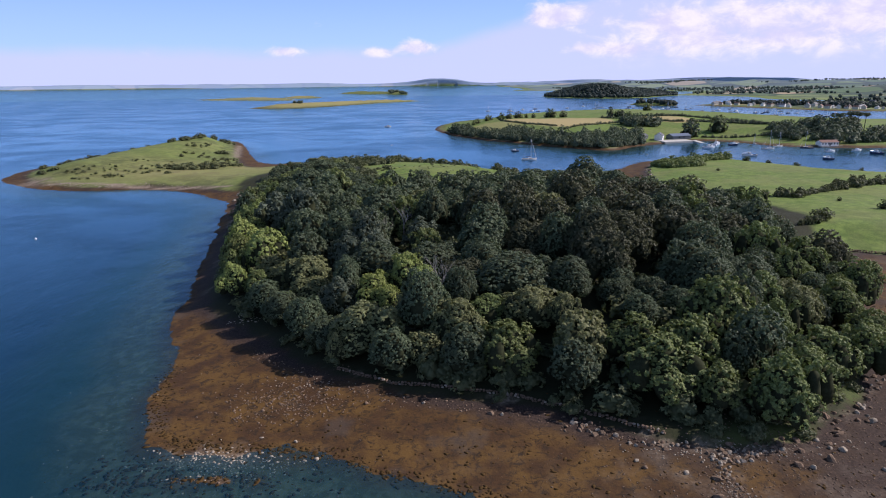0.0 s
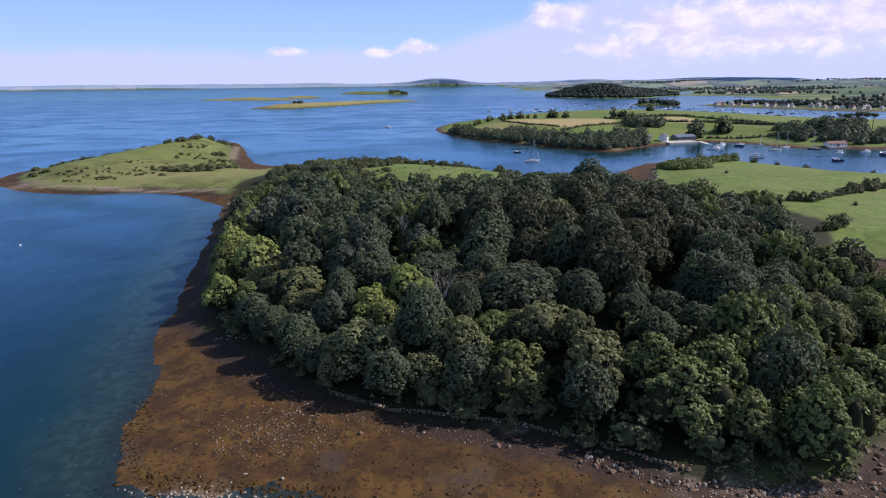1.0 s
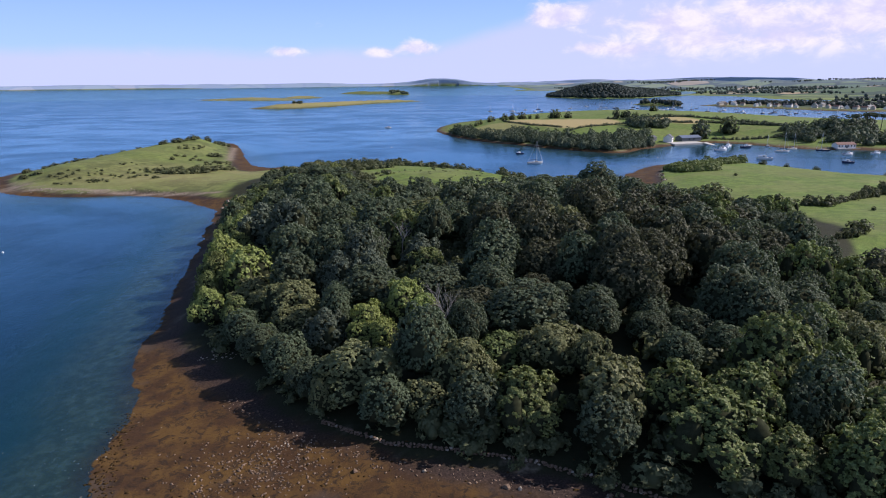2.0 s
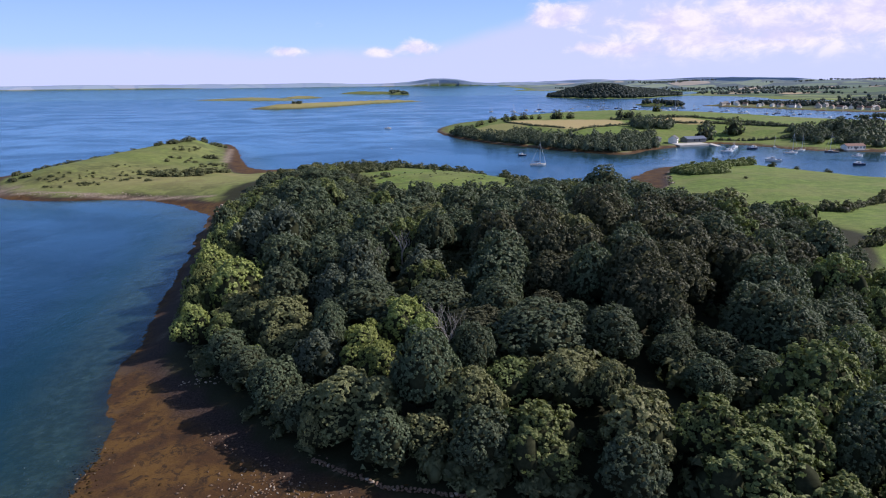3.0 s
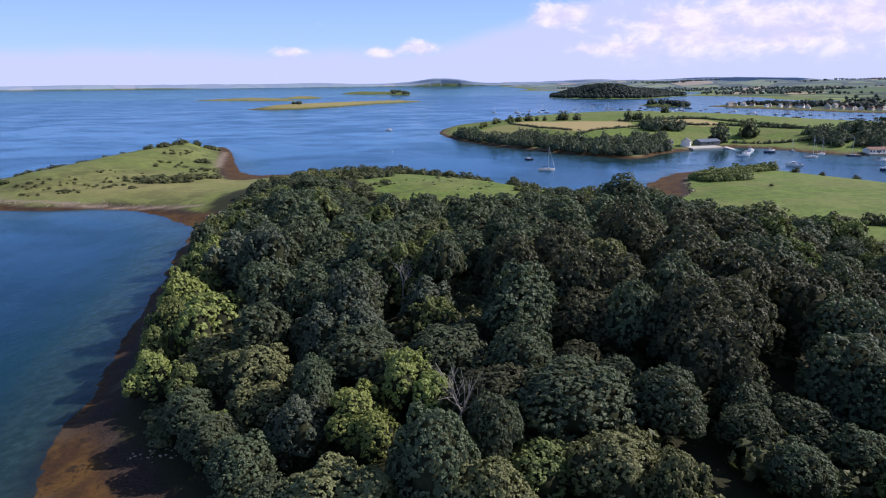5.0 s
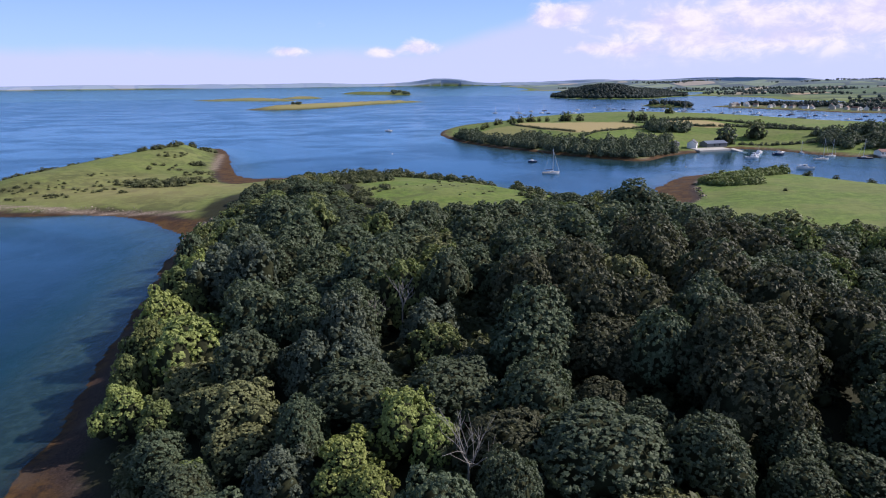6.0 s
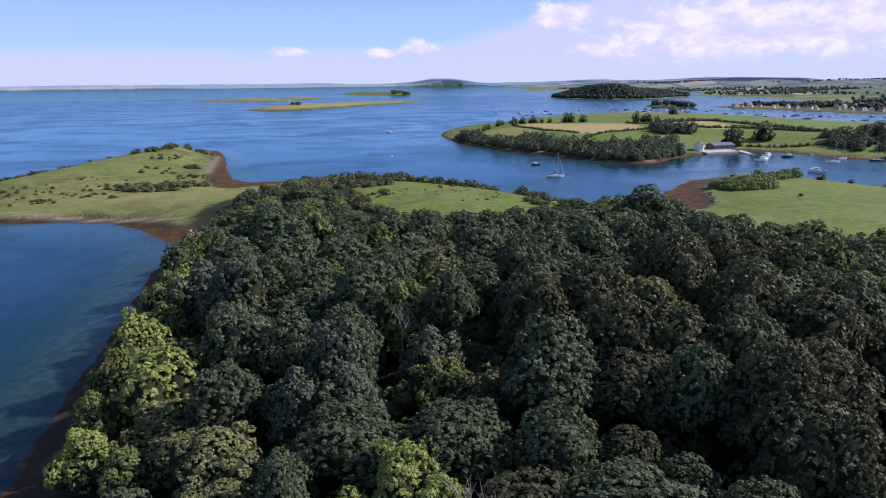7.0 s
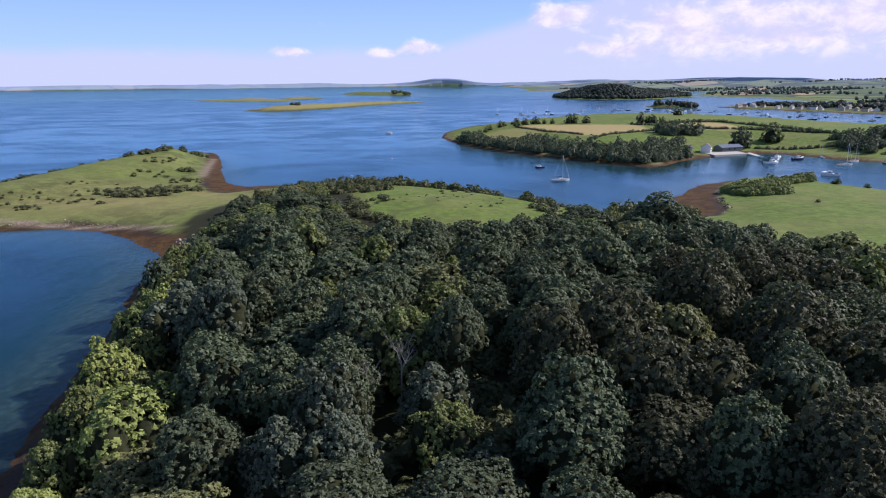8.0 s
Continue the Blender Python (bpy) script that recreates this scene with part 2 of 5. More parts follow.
def plain(name, color, rough=0.6, grain=3.0, vary=0.25, metallic=0.0, bump=0.02, spec=0.3):
    """Paint, stone or timber with a fine and a coarse unevenness."""
    m, n, out = material(name)
    at = n.add("ShaderNodeTexCoord").outputs["Object"]
    fine, coarse = n.noise(at, grain * 6, 4), n.noise(at, grain * 0.7, 3)
    mixed = n.math("ADD", n.math("MULTIPLY", fine, 0.5), n.math("MULTIPLY", coarse, 0.5))
    dark = tuple(c * (1 - vary) for c in color) + (1.0,)
    light = tuple(min(1.0, c * (1 + vary)) for c in color) + (1.0,)
    finish(n, out, n.mix(n.step(mixed, 0.3, 0.7), dark, light), rough, fine, 0.3, bump, metallic, spec)
    return m


def leaf_material(name, dark, light, warm=0.0):
    m, n, out = material(name)
    one = n.add("ShaderNodeObjectInfo").outputs["Random"]
    leaf = n.add("ShaderNodeNewGeometry").outputs["Random Per Island"]
    c = n.mix(n.math("ADD", n.math("MULTIPLY", one, 0.6), n.math("MULTIPLY", leaf, 0.4)), rgb(*dark), rgb(*light))
    c = n.add("ShaderNodeHueSaturation", {"Hue": n.math("ADD", 0.47 - warm, n.math("MULTIPLY", one, 0.03)), "Saturation": 0.86,
                                          "Value": n.math("ADD", 0.78, n.math("MULTIPLY", leaf, 0.55)), "Color": c}).outputs[0]
    d = n.add("ShaderNodeBsdfPrincipled", {"Base Color": c, "Roughness": 0.6, "Specular IOR Level": 0.2})
    t = n.add("ShaderNodeBsdfTranslucent", {"Color": n.mix(0.5, c, rgb(light[0] * 1.3, light[1] * 1.4, light[2]))})
    s = n.add("ShaderNodeMixShader", {0: 0.22, 1: d.outputs[0], 2: t.outputs[0]})
    n.tree.links.new(s.outputs[0], out.inputs[0])
    return m


def ground_material():
    m, n, out = material("turf_weed_and_sand")
    geo = n.add("ShaderNodeNewGeometry")
    at = geo.outputs["Position"]
    z = n.add("ShaderNodeSeparateXYZ", {0: at}).outputs[2]
    cover = n.add("ShaderNodeVertexColor", layer_name="cover")
    weed, rock, floor = n.add("ShaderNodeSeparateColor", {0: cover.outputs[0]}).outputs
    straw = cover.outputs[1]
    patch = n.add("ShaderNodeAttribute", attribute_name="patch").outputs["Fac"]
    fine, mid, wide = n.noise(at, 2.2, 5, 0.65), n.noise(at, 0.3, 4, 0.6), n.noise(at, 0.035, 3)
    mix2 = n.math("ADD", n.math("MULTIPLY", fine, 0.45), n.math("MULTIPLY", mid, 0.55))
    grass = n.mix(n.step(mix2, 0.36, 0.64), rgb(0.085, 0.135, 0.026), rgb(0.165, 0.23, 0.047))
    grass = n.mix(n.step(wide, 0.42, 0.62, 0.0, 0.42), grass, rgb(0.2, 0.2, 0.075))
    grass = n.mix(n.step(n.add("ShaderNodeSeparateXYZ", {0: at}).outputs[0], -120, -80, 0.35, 0.0), grass, n.mix(mid, rgb(0.15, 0.15, 0.06), rgb(0.21, 0.2, 0.085)))
    rush = n.math("MULTIPLY", n.step(n.noise(at, 0.1, 5, 0.68, 0.5), 0.44, 0.58), n.step(n.noise(at, 0.022, 3), 0.4, 0.56, 0.3, 0.95))
    rush = n.math("MULTIPLY", rush, n.step(n.add("ShaderNodeSeparateXYZ", {0: at}).outputs[0], -60, 40, 1.0, 0.35))
    grass = n.mix(rush, grass, n.mix(fine, rgb(0.06, 0.08, 0.025), rgb(0.12, 0.125, 0.045)))
    grass = n.mix(straw, grass, n.mix(fine, rgb(0.3, 0.24, 0.1), rgb(0.42, 0.34, 0.16)))
    # patchwork of far fields with dark hedges
    cells = n.add("ShaderNodeTexVoronoi", {"Vector": at, "Scale": 0.0062}, feature="F1")
    edge = n.add("ShaderNodeTexVoronoi", {"Vector": at, "Scale": 0.0062}, feature="DISTANCE_TO_EDGE").outputs[0]
    tone = n.add("ShaderNodeSeparateColor", {0: cells.outputs["Color"]}).outputs
    fields = n.mix(n.step(tone[0], 0.1, 0.9), rgb(0.09, 0.14, 0.06), rgb(0.2, 0.24, 0.09))
    fields = n.mix(n.step(tone[1], 0.78, 0.8), fields, rgb(0.36, 0.28, 0.17))
    fields = n.mix(n.step(tone[2], 0.72, 0.74), fields, rgb(0.045, 0.075, 0.05))
    fields = n.mix(n.step(n.math("ADD", edge, n.math("MULTIPLY", mid, 0.03)), 0.05, 0.1, 1.0, 0.0), fields, rgb(0.04, 0.06, 0.04))
    # aerial haze painted into the far fields' base colour
    haze_tint = n.add("ShaderNodeAttribute", attribute_name="haze_tint").outputs["Fac"]
    fields = n.mix(n.math("MULTIPLY", haze_tint, 0.8), fields, rgb(0.3, 0.38, 0.53))
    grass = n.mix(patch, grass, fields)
    # purplish gravel above the weed
    gravel = n.add("ShaderNodeAttribute", attribute_name="gravel").outputs["Fac"]
    # dark wood floor with the trees' shade put into its colour
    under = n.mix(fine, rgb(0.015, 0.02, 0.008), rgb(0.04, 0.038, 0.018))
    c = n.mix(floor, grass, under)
    # wrack: rusty, olive and nearly black patches
    wrack = n.mix(n.step(n.noise(at, 0.16, 5, 0.6), 0.38, 0.62), rgb(0.06, 0.031, 0.014), rgb(0.115, 0.062, 0.018))
    wrack = n.mix(n.step(n.noise(at, 0.7, 5, 0.75, 0.8), 0.48, 0.64), wrack, rgb(0.034, 0.021, 0.012))
    wrack = n.mix(n.step(fine, 0.55, 0.75, 0.0, 0.4), wrack, rgb(0.14, 0.08, 0.026))
    wrack = n.mix(n.step(n.noise(at, 0.09, 3), 0.55, 0.7, 0.0, 0.7), wrack, rgb(0.075, 0.055, 0.042))
    shingle = n.mix(n.step(n.noise(at, 3.0, 5, 0.75), 0.35, 0.7), rgb(0.022, 0.015, 0.013), rgb(0.075, 0.05, 0.04))
    wrack = n.mix(gravel, wrack, shingle)
    c = n.mix(weed, c, wrack)
    stone = n.mix(n.step(n.noise(at, 1.4, 5, 0.7), 0.35, 0.65), rgb(0.12, 0.088, 0.066), rgb(0.4, 0.32, 0.24))
    c = n.mix(rock, c, stone)
    # sea bed: weed, then sand, then nothing but deep water
    bed = n.mix(n.step(n.noise(at, 0.5, 5, 0.7), 0.44, 0.6), rgb(0.066, 0.072, 0.043), rgb(0.11, 0.118, 0.075))
    bed = n.mix(n.step(n.noise(at, 0.9, 5, 0.75, 0.6), 0.58, 0.66, 0.0, 0.75), bed, rgb(0.2, 0.2, 0.14))
    bed = n.mix(n.step(z, -1.5, -0.3), rgb(0.02, 0.062, 0.066), bed)
    bed = n.mix(n.step(z, -5.5, -0.9), rgb(0.004, 0.042, 0.125), bed)
    c = n.mix(n.step(z, -0.25, 0.03), bed, c)
    lumps = n.math("ADD", n.math("MULTIPLY", fine, 0.5), mid)
    finish(n, out, c, 0.85, lumps, 0.6, 0.25, 0.0, 0.15)
    return m


def water_material():
    m, n, out = material("sea_water")
    at = n.add("ShaderNodeNewGeometry").outputs["Position"]
    turned = n.add("ShaderNodeMapping", {"Vector": at, "Rotation": (0, 0, 0.5), "Scale": (1.0, 0.45, 1.0)}).outputs[0]
    ripple = n.math("ADD", n.math("MULTIPLY", n.noise(turned, 0.9, 4, 0.6), 0.35), n.math("MULTIPLY", n.noise(turned, 0.12, 4, 0.6), 1.0))
    calm = n.noise(n.add("ShaderNodeMapping", {"Vector": at, "Scale": (0.8, 1.0, 1.0)}).outputs[0], 0.012, 6, 0.66, 1.2)
    bump = n.add("ShaderNodeBump", {"Height": ripple, "Strength": n.step(calm, 0.38, 0.62, 0.25, 0.55), "Distance": 0.6}).outputs[0]
    shine = n.add("ShaderNodeBsdfGlossy", {"Color": rgb(0.56, 0.8, 1.0), "Roughness": n.step(calm, 0.4, 0.62, 0.1, 0.24), "Normal": bump})
    clear = n.add("ShaderNodeBsdfTransparent", {"Color": rgb(0.78, 0.95, 0.97)})
    murk = n.add("ShaderNodeBsdfDiffuse", {"Color": rgb(0.008, 0.088, 0.15)})
    clear = n.add("ShaderNodeMixShader", {0: 0.13, 1: clear.outputs[0], 2: murk.outputs[0]})
    fres = n.add("ShaderNodeFresnel", {"IOR": 1.33, "Normal": bump}).outputs[0]
    s = n.add("ShaderNodeMixShader", {0: n.math("MINIMUM", n.math("MULTIPLY", fres, n.step(calm, 0.38, 0.62, 1.0, 0.82)), n.step(calm, 0.38, 0.62, 0.62, 0.5)), 1: clear.outputs[0], 2: shine.outputs[0]})
    n.tree.links.new(s.outputs[0], out.inputs[0])
    return m


GROUND, WATER = ground_material(), water_material()
LEAF_DARK = leaf_material("dark_foliage", (0.064, 0.096, 0.05), (0.108, 0.147, 0.07))
# olive leaf darkened for crowns that stand in shade and against the sun
LEAF_SHADED = leaf_material("shaded_foliage", (0.057, 0.066, 0.032), (0.096, 0.102, 0.048))
LEAF_MID = leaf_material("green_foliage", (0.110, 0.156, 0.039), (0.183, 0.236, 0.059))
LEAF_LIGHT = leaf_material("light_foliage", (0.19, 0.26, 0.045), (0.285, 0.365, 0.08))
LEAF_OLIVE = leaf_material("olive_foliage", (0.142, 0.169, 0.061), (0.210, 0.233, 0.085), 0.003)
LEAF_GREY = leaf_material("grey_green_foliage", (0.076, 0.104, 0.062), (0.126, 0.16, 0.104))
LEAF_SCRUB = leaf_material("scrub_foliage", (0.068, 0.086, 0.033), (0.127, 0.147, 0.058))
LEAF_FAR = leaf_material("far_foliage", (0.072, 0.096, 0.055), (0.111, 0.143, 0.078))
# bluish cast of haze put into these two distant leaf colours
LEAF_ISLE = leaf_material("island_wood_foliage", (0.03, 0.046, 0.038), (0.043, 0.062, 0.05))
LEAF_HAZED = leaf_material("hazed_foliage", (0.085, 0.11, 0.09), (0.12, 0.15, 0.115))
# shade inside the crowns put into a dark colour
INNER_SHADE = plain("inner_shade", (0.034, 0.038, 0.02), 0.95, 2.0, 0.4, 0.0, 0.02, 0.05)
BARK = plain("bark", (0.11, 0.09, 0.07), 0.9, 2.0, 0.35)
DEADWOOD = plain("bleached_deadwood", (0.3, 0.28, 0.25), 0.85, 3.0, 0.2)
STONE = plain("shore_stone", (0.165, 0.115, 0.08), 0.9, 1.2, 0.5, 0.0, 0.06, 0.08)
PALE_STONE = plain("pale_stone", (0.31, 0.26, 0.2), 0.9, 1.2, 0.35, 0.0, 0.06, 0.1)
WRACK = plain("bladder_wrack", (0.06, 0.036, 0.014), 0.9, 2.0, 0.5, 0.0, 0.02, 0.05)
GELCOAT = plain("white_gelcoat", (0.75, 0.76, 0.77), 0.25, 0.5, 0.05)
NAVY = plain("navy_hull_paint", (0.03, 0.05, 0.11), 0.3, 0.5, 0.15)
TEAK = plain("weathered_deck", (0.42, 0.36, 0.28), 0.7, 1.5, 0.15)
ALLOY = plain("anodised_alloy", (0.62, 0.63, 0.65), 0.35, 1.0, 0.08, 0.6)
SMOKED = plain("smoked_window", (0.02, 0.025, 0.03), 0.08, 1.0, 0.1)
CANVAS = plain("blue_canvas", (0.05, 0.09, 0.2), 0.85, 2.0, 0.2)
RENDERED = plain("white_rendered_wall", (0.8, 0.79, 0.76), 0.85, 0.4, 0.1)
CREAM = plain("cream_rendered_wall", (0.55, 0.5, 0.42), 0.85, 0.4, 0.12)
SLATE = plain("roof_slate", (0.09, 0.09, 0.1), 0.6, 0.6, 0.25)
TILE = plain("red_brown_roof", (0.2, 0.11, 0.085), 0.75, 0.6, 0.25)
SHEET = plain("grey_steel_cladding", (0.16, 0.17, 0.19), 0.5, 0.4, 0.15, 0.2)
ROOF_SHEET = plain("blue_grey_roof_sheeting", (0.15, 0.18, 0.24), 0.45, 0.4, 0.12, 0.1)
PALE_CONCRETE = plain("pale_concrete", (0.46, 0.44, 0.4), 0.9, 0.5, 0.15)
CONCRETE = plain("worn_concrete", (0.38, 0.36, 0.33), 0.9, 0.5, 0.2)

# ---- ground and sea ----
def steps(*runs):
    """Coordinates from (from, to, spacing, growth) runs laid end to end."""
    out = []
    for a, b, s, g in runs:
        v = a
        while v < b:
            out.append(v)
            v += s
            s *= g
    return np.array(out + [runs[-1][1]])


def sheet(name, xs, ys, heights, mat):
    gx, gy = np.meshgrid(xs, ys)
    x, y = gx.ravel(), gy.ravel()
    z = heights(x, y)
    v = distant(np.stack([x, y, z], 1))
    nx, ny = len(xs), len(ys)
    i = (np.arange(ny - 1)[:, None] * nx + np.arange(nx - 1)[None, :]).ravel()
    faces = np.stack([i, i + 1, i + nx + 1, i + nx], 1)
    me = bpy.data.meshes.new(name)
    me.vertices.add(len(v))
    me.vertices.foreach_set("co", v.astype(np.float32).ravel())
    me.loops.add(faces.size)
    me.loops.foreach_set("vertex_index", faces.astype(np.int32).ravel())
    me.polygons.add(len(faces))
    me.polygons.foreach_set("loop_start", np.arange(0, faces.size, 4, dtype=np.int32))
    me.update(calc_edges=True)
    me.polygons.foreach_set("use_smooth", np.ones(len(faces), bool))
    me.materials.append(mat)
    return new(name, me), x, y


FIELD_STRAW = curve_round([(66, 745), (96, 755), (176, 722), (174, 664), (124, 628), (87, 673)], 3)
FIELD_STRAW_B = curve_round([(205, 714), (258, 716), (262, 660), (228, 660)], 3)
FIELD_RIPE = curve_round([(20, 700), (62, 745), (84, 670), (60, 640)], 3)
WOOD_EDGE = curve_round([
    (-88, 304), (-83, 262), (-75, 232), (-65, 193), (-54, 156), (-46.5, 142), (-32.5, 125), (-18.5, 111), (-7, 103), (11, 98), (19, 95), (28, 90), (38, 87), (51, 88), (57, 91), (69, 102), (83, 124), (102, 158), (106, 172),
    (99, 188), (109, 208), (118, 230), (111, 254), (97, 277), (74, 302), (56, 314), (40, 306), (22, 288), (6, 284), (-8, 276), (-22, 282), (-36, 300), (-50, 335), (-62, 376), (-76, 380), (-86, 360), (-92, 330)])
FIELDS = {}


def build_ground():
    xs = steps((-14000, -700, 1500, 0.93), (-700, -270, 60, 0.9), (-270, -80, 3.2, 1.0), (-80, 130, 1.0, 1.0), (130, 360, 2.8, 1.0), (360, 900, 6, 1.02), (900, 14000, 25, 1.07))
    ys = steps((-6000, 60, 1500, 0.8), (60, 128, 0.75, 1.0), (128, 320, 2.1, 1.0), (320, 640, 2.8, 1.0), (640, 1200, 6, 1.01), (1200, 21000, 14, 1.028))

    def heights(x, y):
        z, d = land_height(x, y)
        FIELDS.update(d)
        FIELDS["z"] = z
        return z

    ob, x, y = sheet("ground", xs, ys, heights, GROUND)
    d, z = FIELDS, FIELDS["z"]
    r1, r2 = rough_field(x, y, 9, 71, 4), rough_field(x, y, 2.5, 72, 3)
    near_land = np.maximum(d["land"], -20)
    shore_isle = ease(z + 0.4 * r1, 1.1, 1.7)
    weed = np.where(d["water"] > -30, 1 - ease(near_land + 1.2 * r2, -0.8, 1.2), 1 - shore_isle)
    weed = weed * (1 - ease(np.hypot(x, y), 1300, 2200))
    # bare stone along the high-water line
    rock = ease(r1 + 0.6 * r2, 0.1, 0.7) * (1 - ease(np.abs(near_land - 0.3), 0.8, 2.6))
    south = (1 - ease(off_line(x, y, (-212, 341), (-110, 322)), 0.6, 2.4)) * ease(r1 + 0.7 * r2, -0.8, 0.0)
    tip = hump(x, y, -222, 349, 14, 9) * ease(r2 + r1, -0.5, 0.3)
    east = (1 - ease(off_line(x, y, (-150, 462), (-178, 560)), 0.8, 3.2)) * 0.8
    reef = ease(hump(x, y, -33, 82, 10, 5) + 0.45 * r2, 0.4, 0.9) * 0.6
    stony = 0.3 * ease(r2 + 0.5 * r1, 0.0, 0.8) * hump(x, y, 45, 80, 30, 10)
    rock = np.clip(np.maximum.reduce([rock * 0.7, south, tip, east, reef, stony]), 0, 1) * (d["water"] > -30)
    rock = np.maximum(rock, 0.5 * (1 - ease(np.abs(z - 1.0), 0.2, 0.5)) * ease(r1, -0.2, 0.4) * (d["middle"] > -20))
    rock = np.where(d["land"] > 8, 0, rock)
    # reaches about 10 m past the wood's edge, painting the trees' shadow there
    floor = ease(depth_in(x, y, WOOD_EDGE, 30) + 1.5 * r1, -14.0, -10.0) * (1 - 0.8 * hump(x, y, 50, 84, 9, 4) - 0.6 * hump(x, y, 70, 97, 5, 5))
    straw = np.maximum.reduce([ease(depth_in(x, y, f, 20), -1, 3) for f in (FIELD_STRAW, FIELD_STRAW_B)])
    straw = np.maximum(straw, 0.45 * ease(depth_in(x, y, FIELD_RIPE, 20), -1, 3))
    low = np.maximum.reduce([depth_in(x, y, f, 30) for f in (LOW_ISLE, WEST_ISLE, WEST_ISLE_B)])
    straw = np.maximum(straw, 0.55 * ease(low + 9 * r1, 0, 25))
    straw = np.maximum(straw, (0.34 * hump(x, y, -150, 365, 60, 26) + 0.55 * hump(x, y, -135, 408, 45, 26) * ease(r1, -0.6, 0.5)) * ease(near_land, 0, 6))
    patch = np.maximum(ease(d["village"], 20, 120), ease(d["far"], -80, 40))
    gravel = (1 - ease(-near_land + 2.2 * r1, 1.0, 6.0)) * ease(rough_field(x, y, 16, 75, 3), -0.9, 0.1)
    gravel = np.maximum(gravel, 0.85 * ease(hump(x, y, 68, 88, 36, 20) + 0.3 * r1, 0.25, 0.7))
    # how much haze is painted on: full along the far shore
    haze_tint = np.clip(ease(d["far"], -80, 60) + 0.32 * ease(np.hypot(x, y), 2000, 5500) * (d["village"] > 0), 0, 1)
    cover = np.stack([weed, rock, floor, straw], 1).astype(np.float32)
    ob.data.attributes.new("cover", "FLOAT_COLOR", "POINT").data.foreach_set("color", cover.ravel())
    ob.data.attributes.new("patch", "FLOAT", "POINT").data.foreach_set("value", patch.astype(np.float32))
    ob.data.attributes.new("gravel", "FLOAT", "POINT").data.foreach_set("value", gravel.astype(np.float32))
    ob.data.attributes.new("haze_tint", "FLOAT", "POINT").data.foreach_set("value", haze_tint.astype(np.float32))
    tagged(ob, "green pasture, brown wrack-covered foreshore and sea bed", "ground", kind="structure")
    wx = steps((-14000, -400, 2800, 0.8), (-400, 700, 40, 1.0), (700, 14000, 80, 1.25))
    wy = steps((-6000, 0, 1900, 0.7), (0, 800, 40, 1.0), (800, 21000, 60, 1.12))
    sea, _, _ = sheet("water", wx, wy, lambda x, y: np.zeros_like(x), WATER)
    tagged(sea, "rippled blue sea lough, teal over the shallows", "water", kind="structure")


build_ground()

# ---- meshes ----
def part(name, bm, mat, parent=None, label=""):
    """Links a bmesh as one mesh object, under a thing or a part."""
    me = bpy.data.meshes.new(name)
    bm.to_mesh(me)
    bm.free()
    for m in mat if isinstance(mat, (list, tuple)) else (mat,):
        me.materials.append(m)
    ob = new(name, me)
    ob.parent = parent
    return tagged(ob, label)


def raw_mesh(name, v, f, mats, slots=None):
    me = bpy.data.meshes.new(name)
    me.vertices.add(len(v))
    me.vertices.foreach_set("co", np.asarray(v, np.float32).ravel())
    n = f.shape[1]
    me.loops.add(f.size)
    me.loops.foreach_set("vertex_index", f.astype(np.int32).ravel())
    me.polygons.add(len(f))
    me.polygons.foreach_set("loop_start", np.arange(0, f.size, n, dtype=np.int32))
    me.update(calc_edges=True)
    for m in mats:
        me.materials.append(m)
    if slots is not None:
        me.polygons.foreach_set("material_index", slots)
    return me


def unit(a):
    return a / np.maximum(np.linalg.norm(a, axis=1, keepdims=True), 1e-6)


def leaves(rng, at, facing, size):
    """Small three-cornered sprays of leaf at the points, turned roughly towards facing."""
    n = len(at)
    normal = unit(facing + rng.normal(0, 0.38, (n, 3)))
    side = unit(np.cross(normal, rng.normal(0, 1, (n, 3))))
    up = np.cross(normal, side)
    s = (size * rng.uniform(0.6, 1.4, n))[:, None]
    v = np.stack([at - up * s * 0.8 - side * s * rng.uniform(0.5, 0.9, (n, 1)), at + side * s - up * s * rng.uniform(0, 0.6, (n, 1)), at + up * s], 1).reshape(-1, 3)
    return v, np.arange(3 * n).reshape(n, 3)


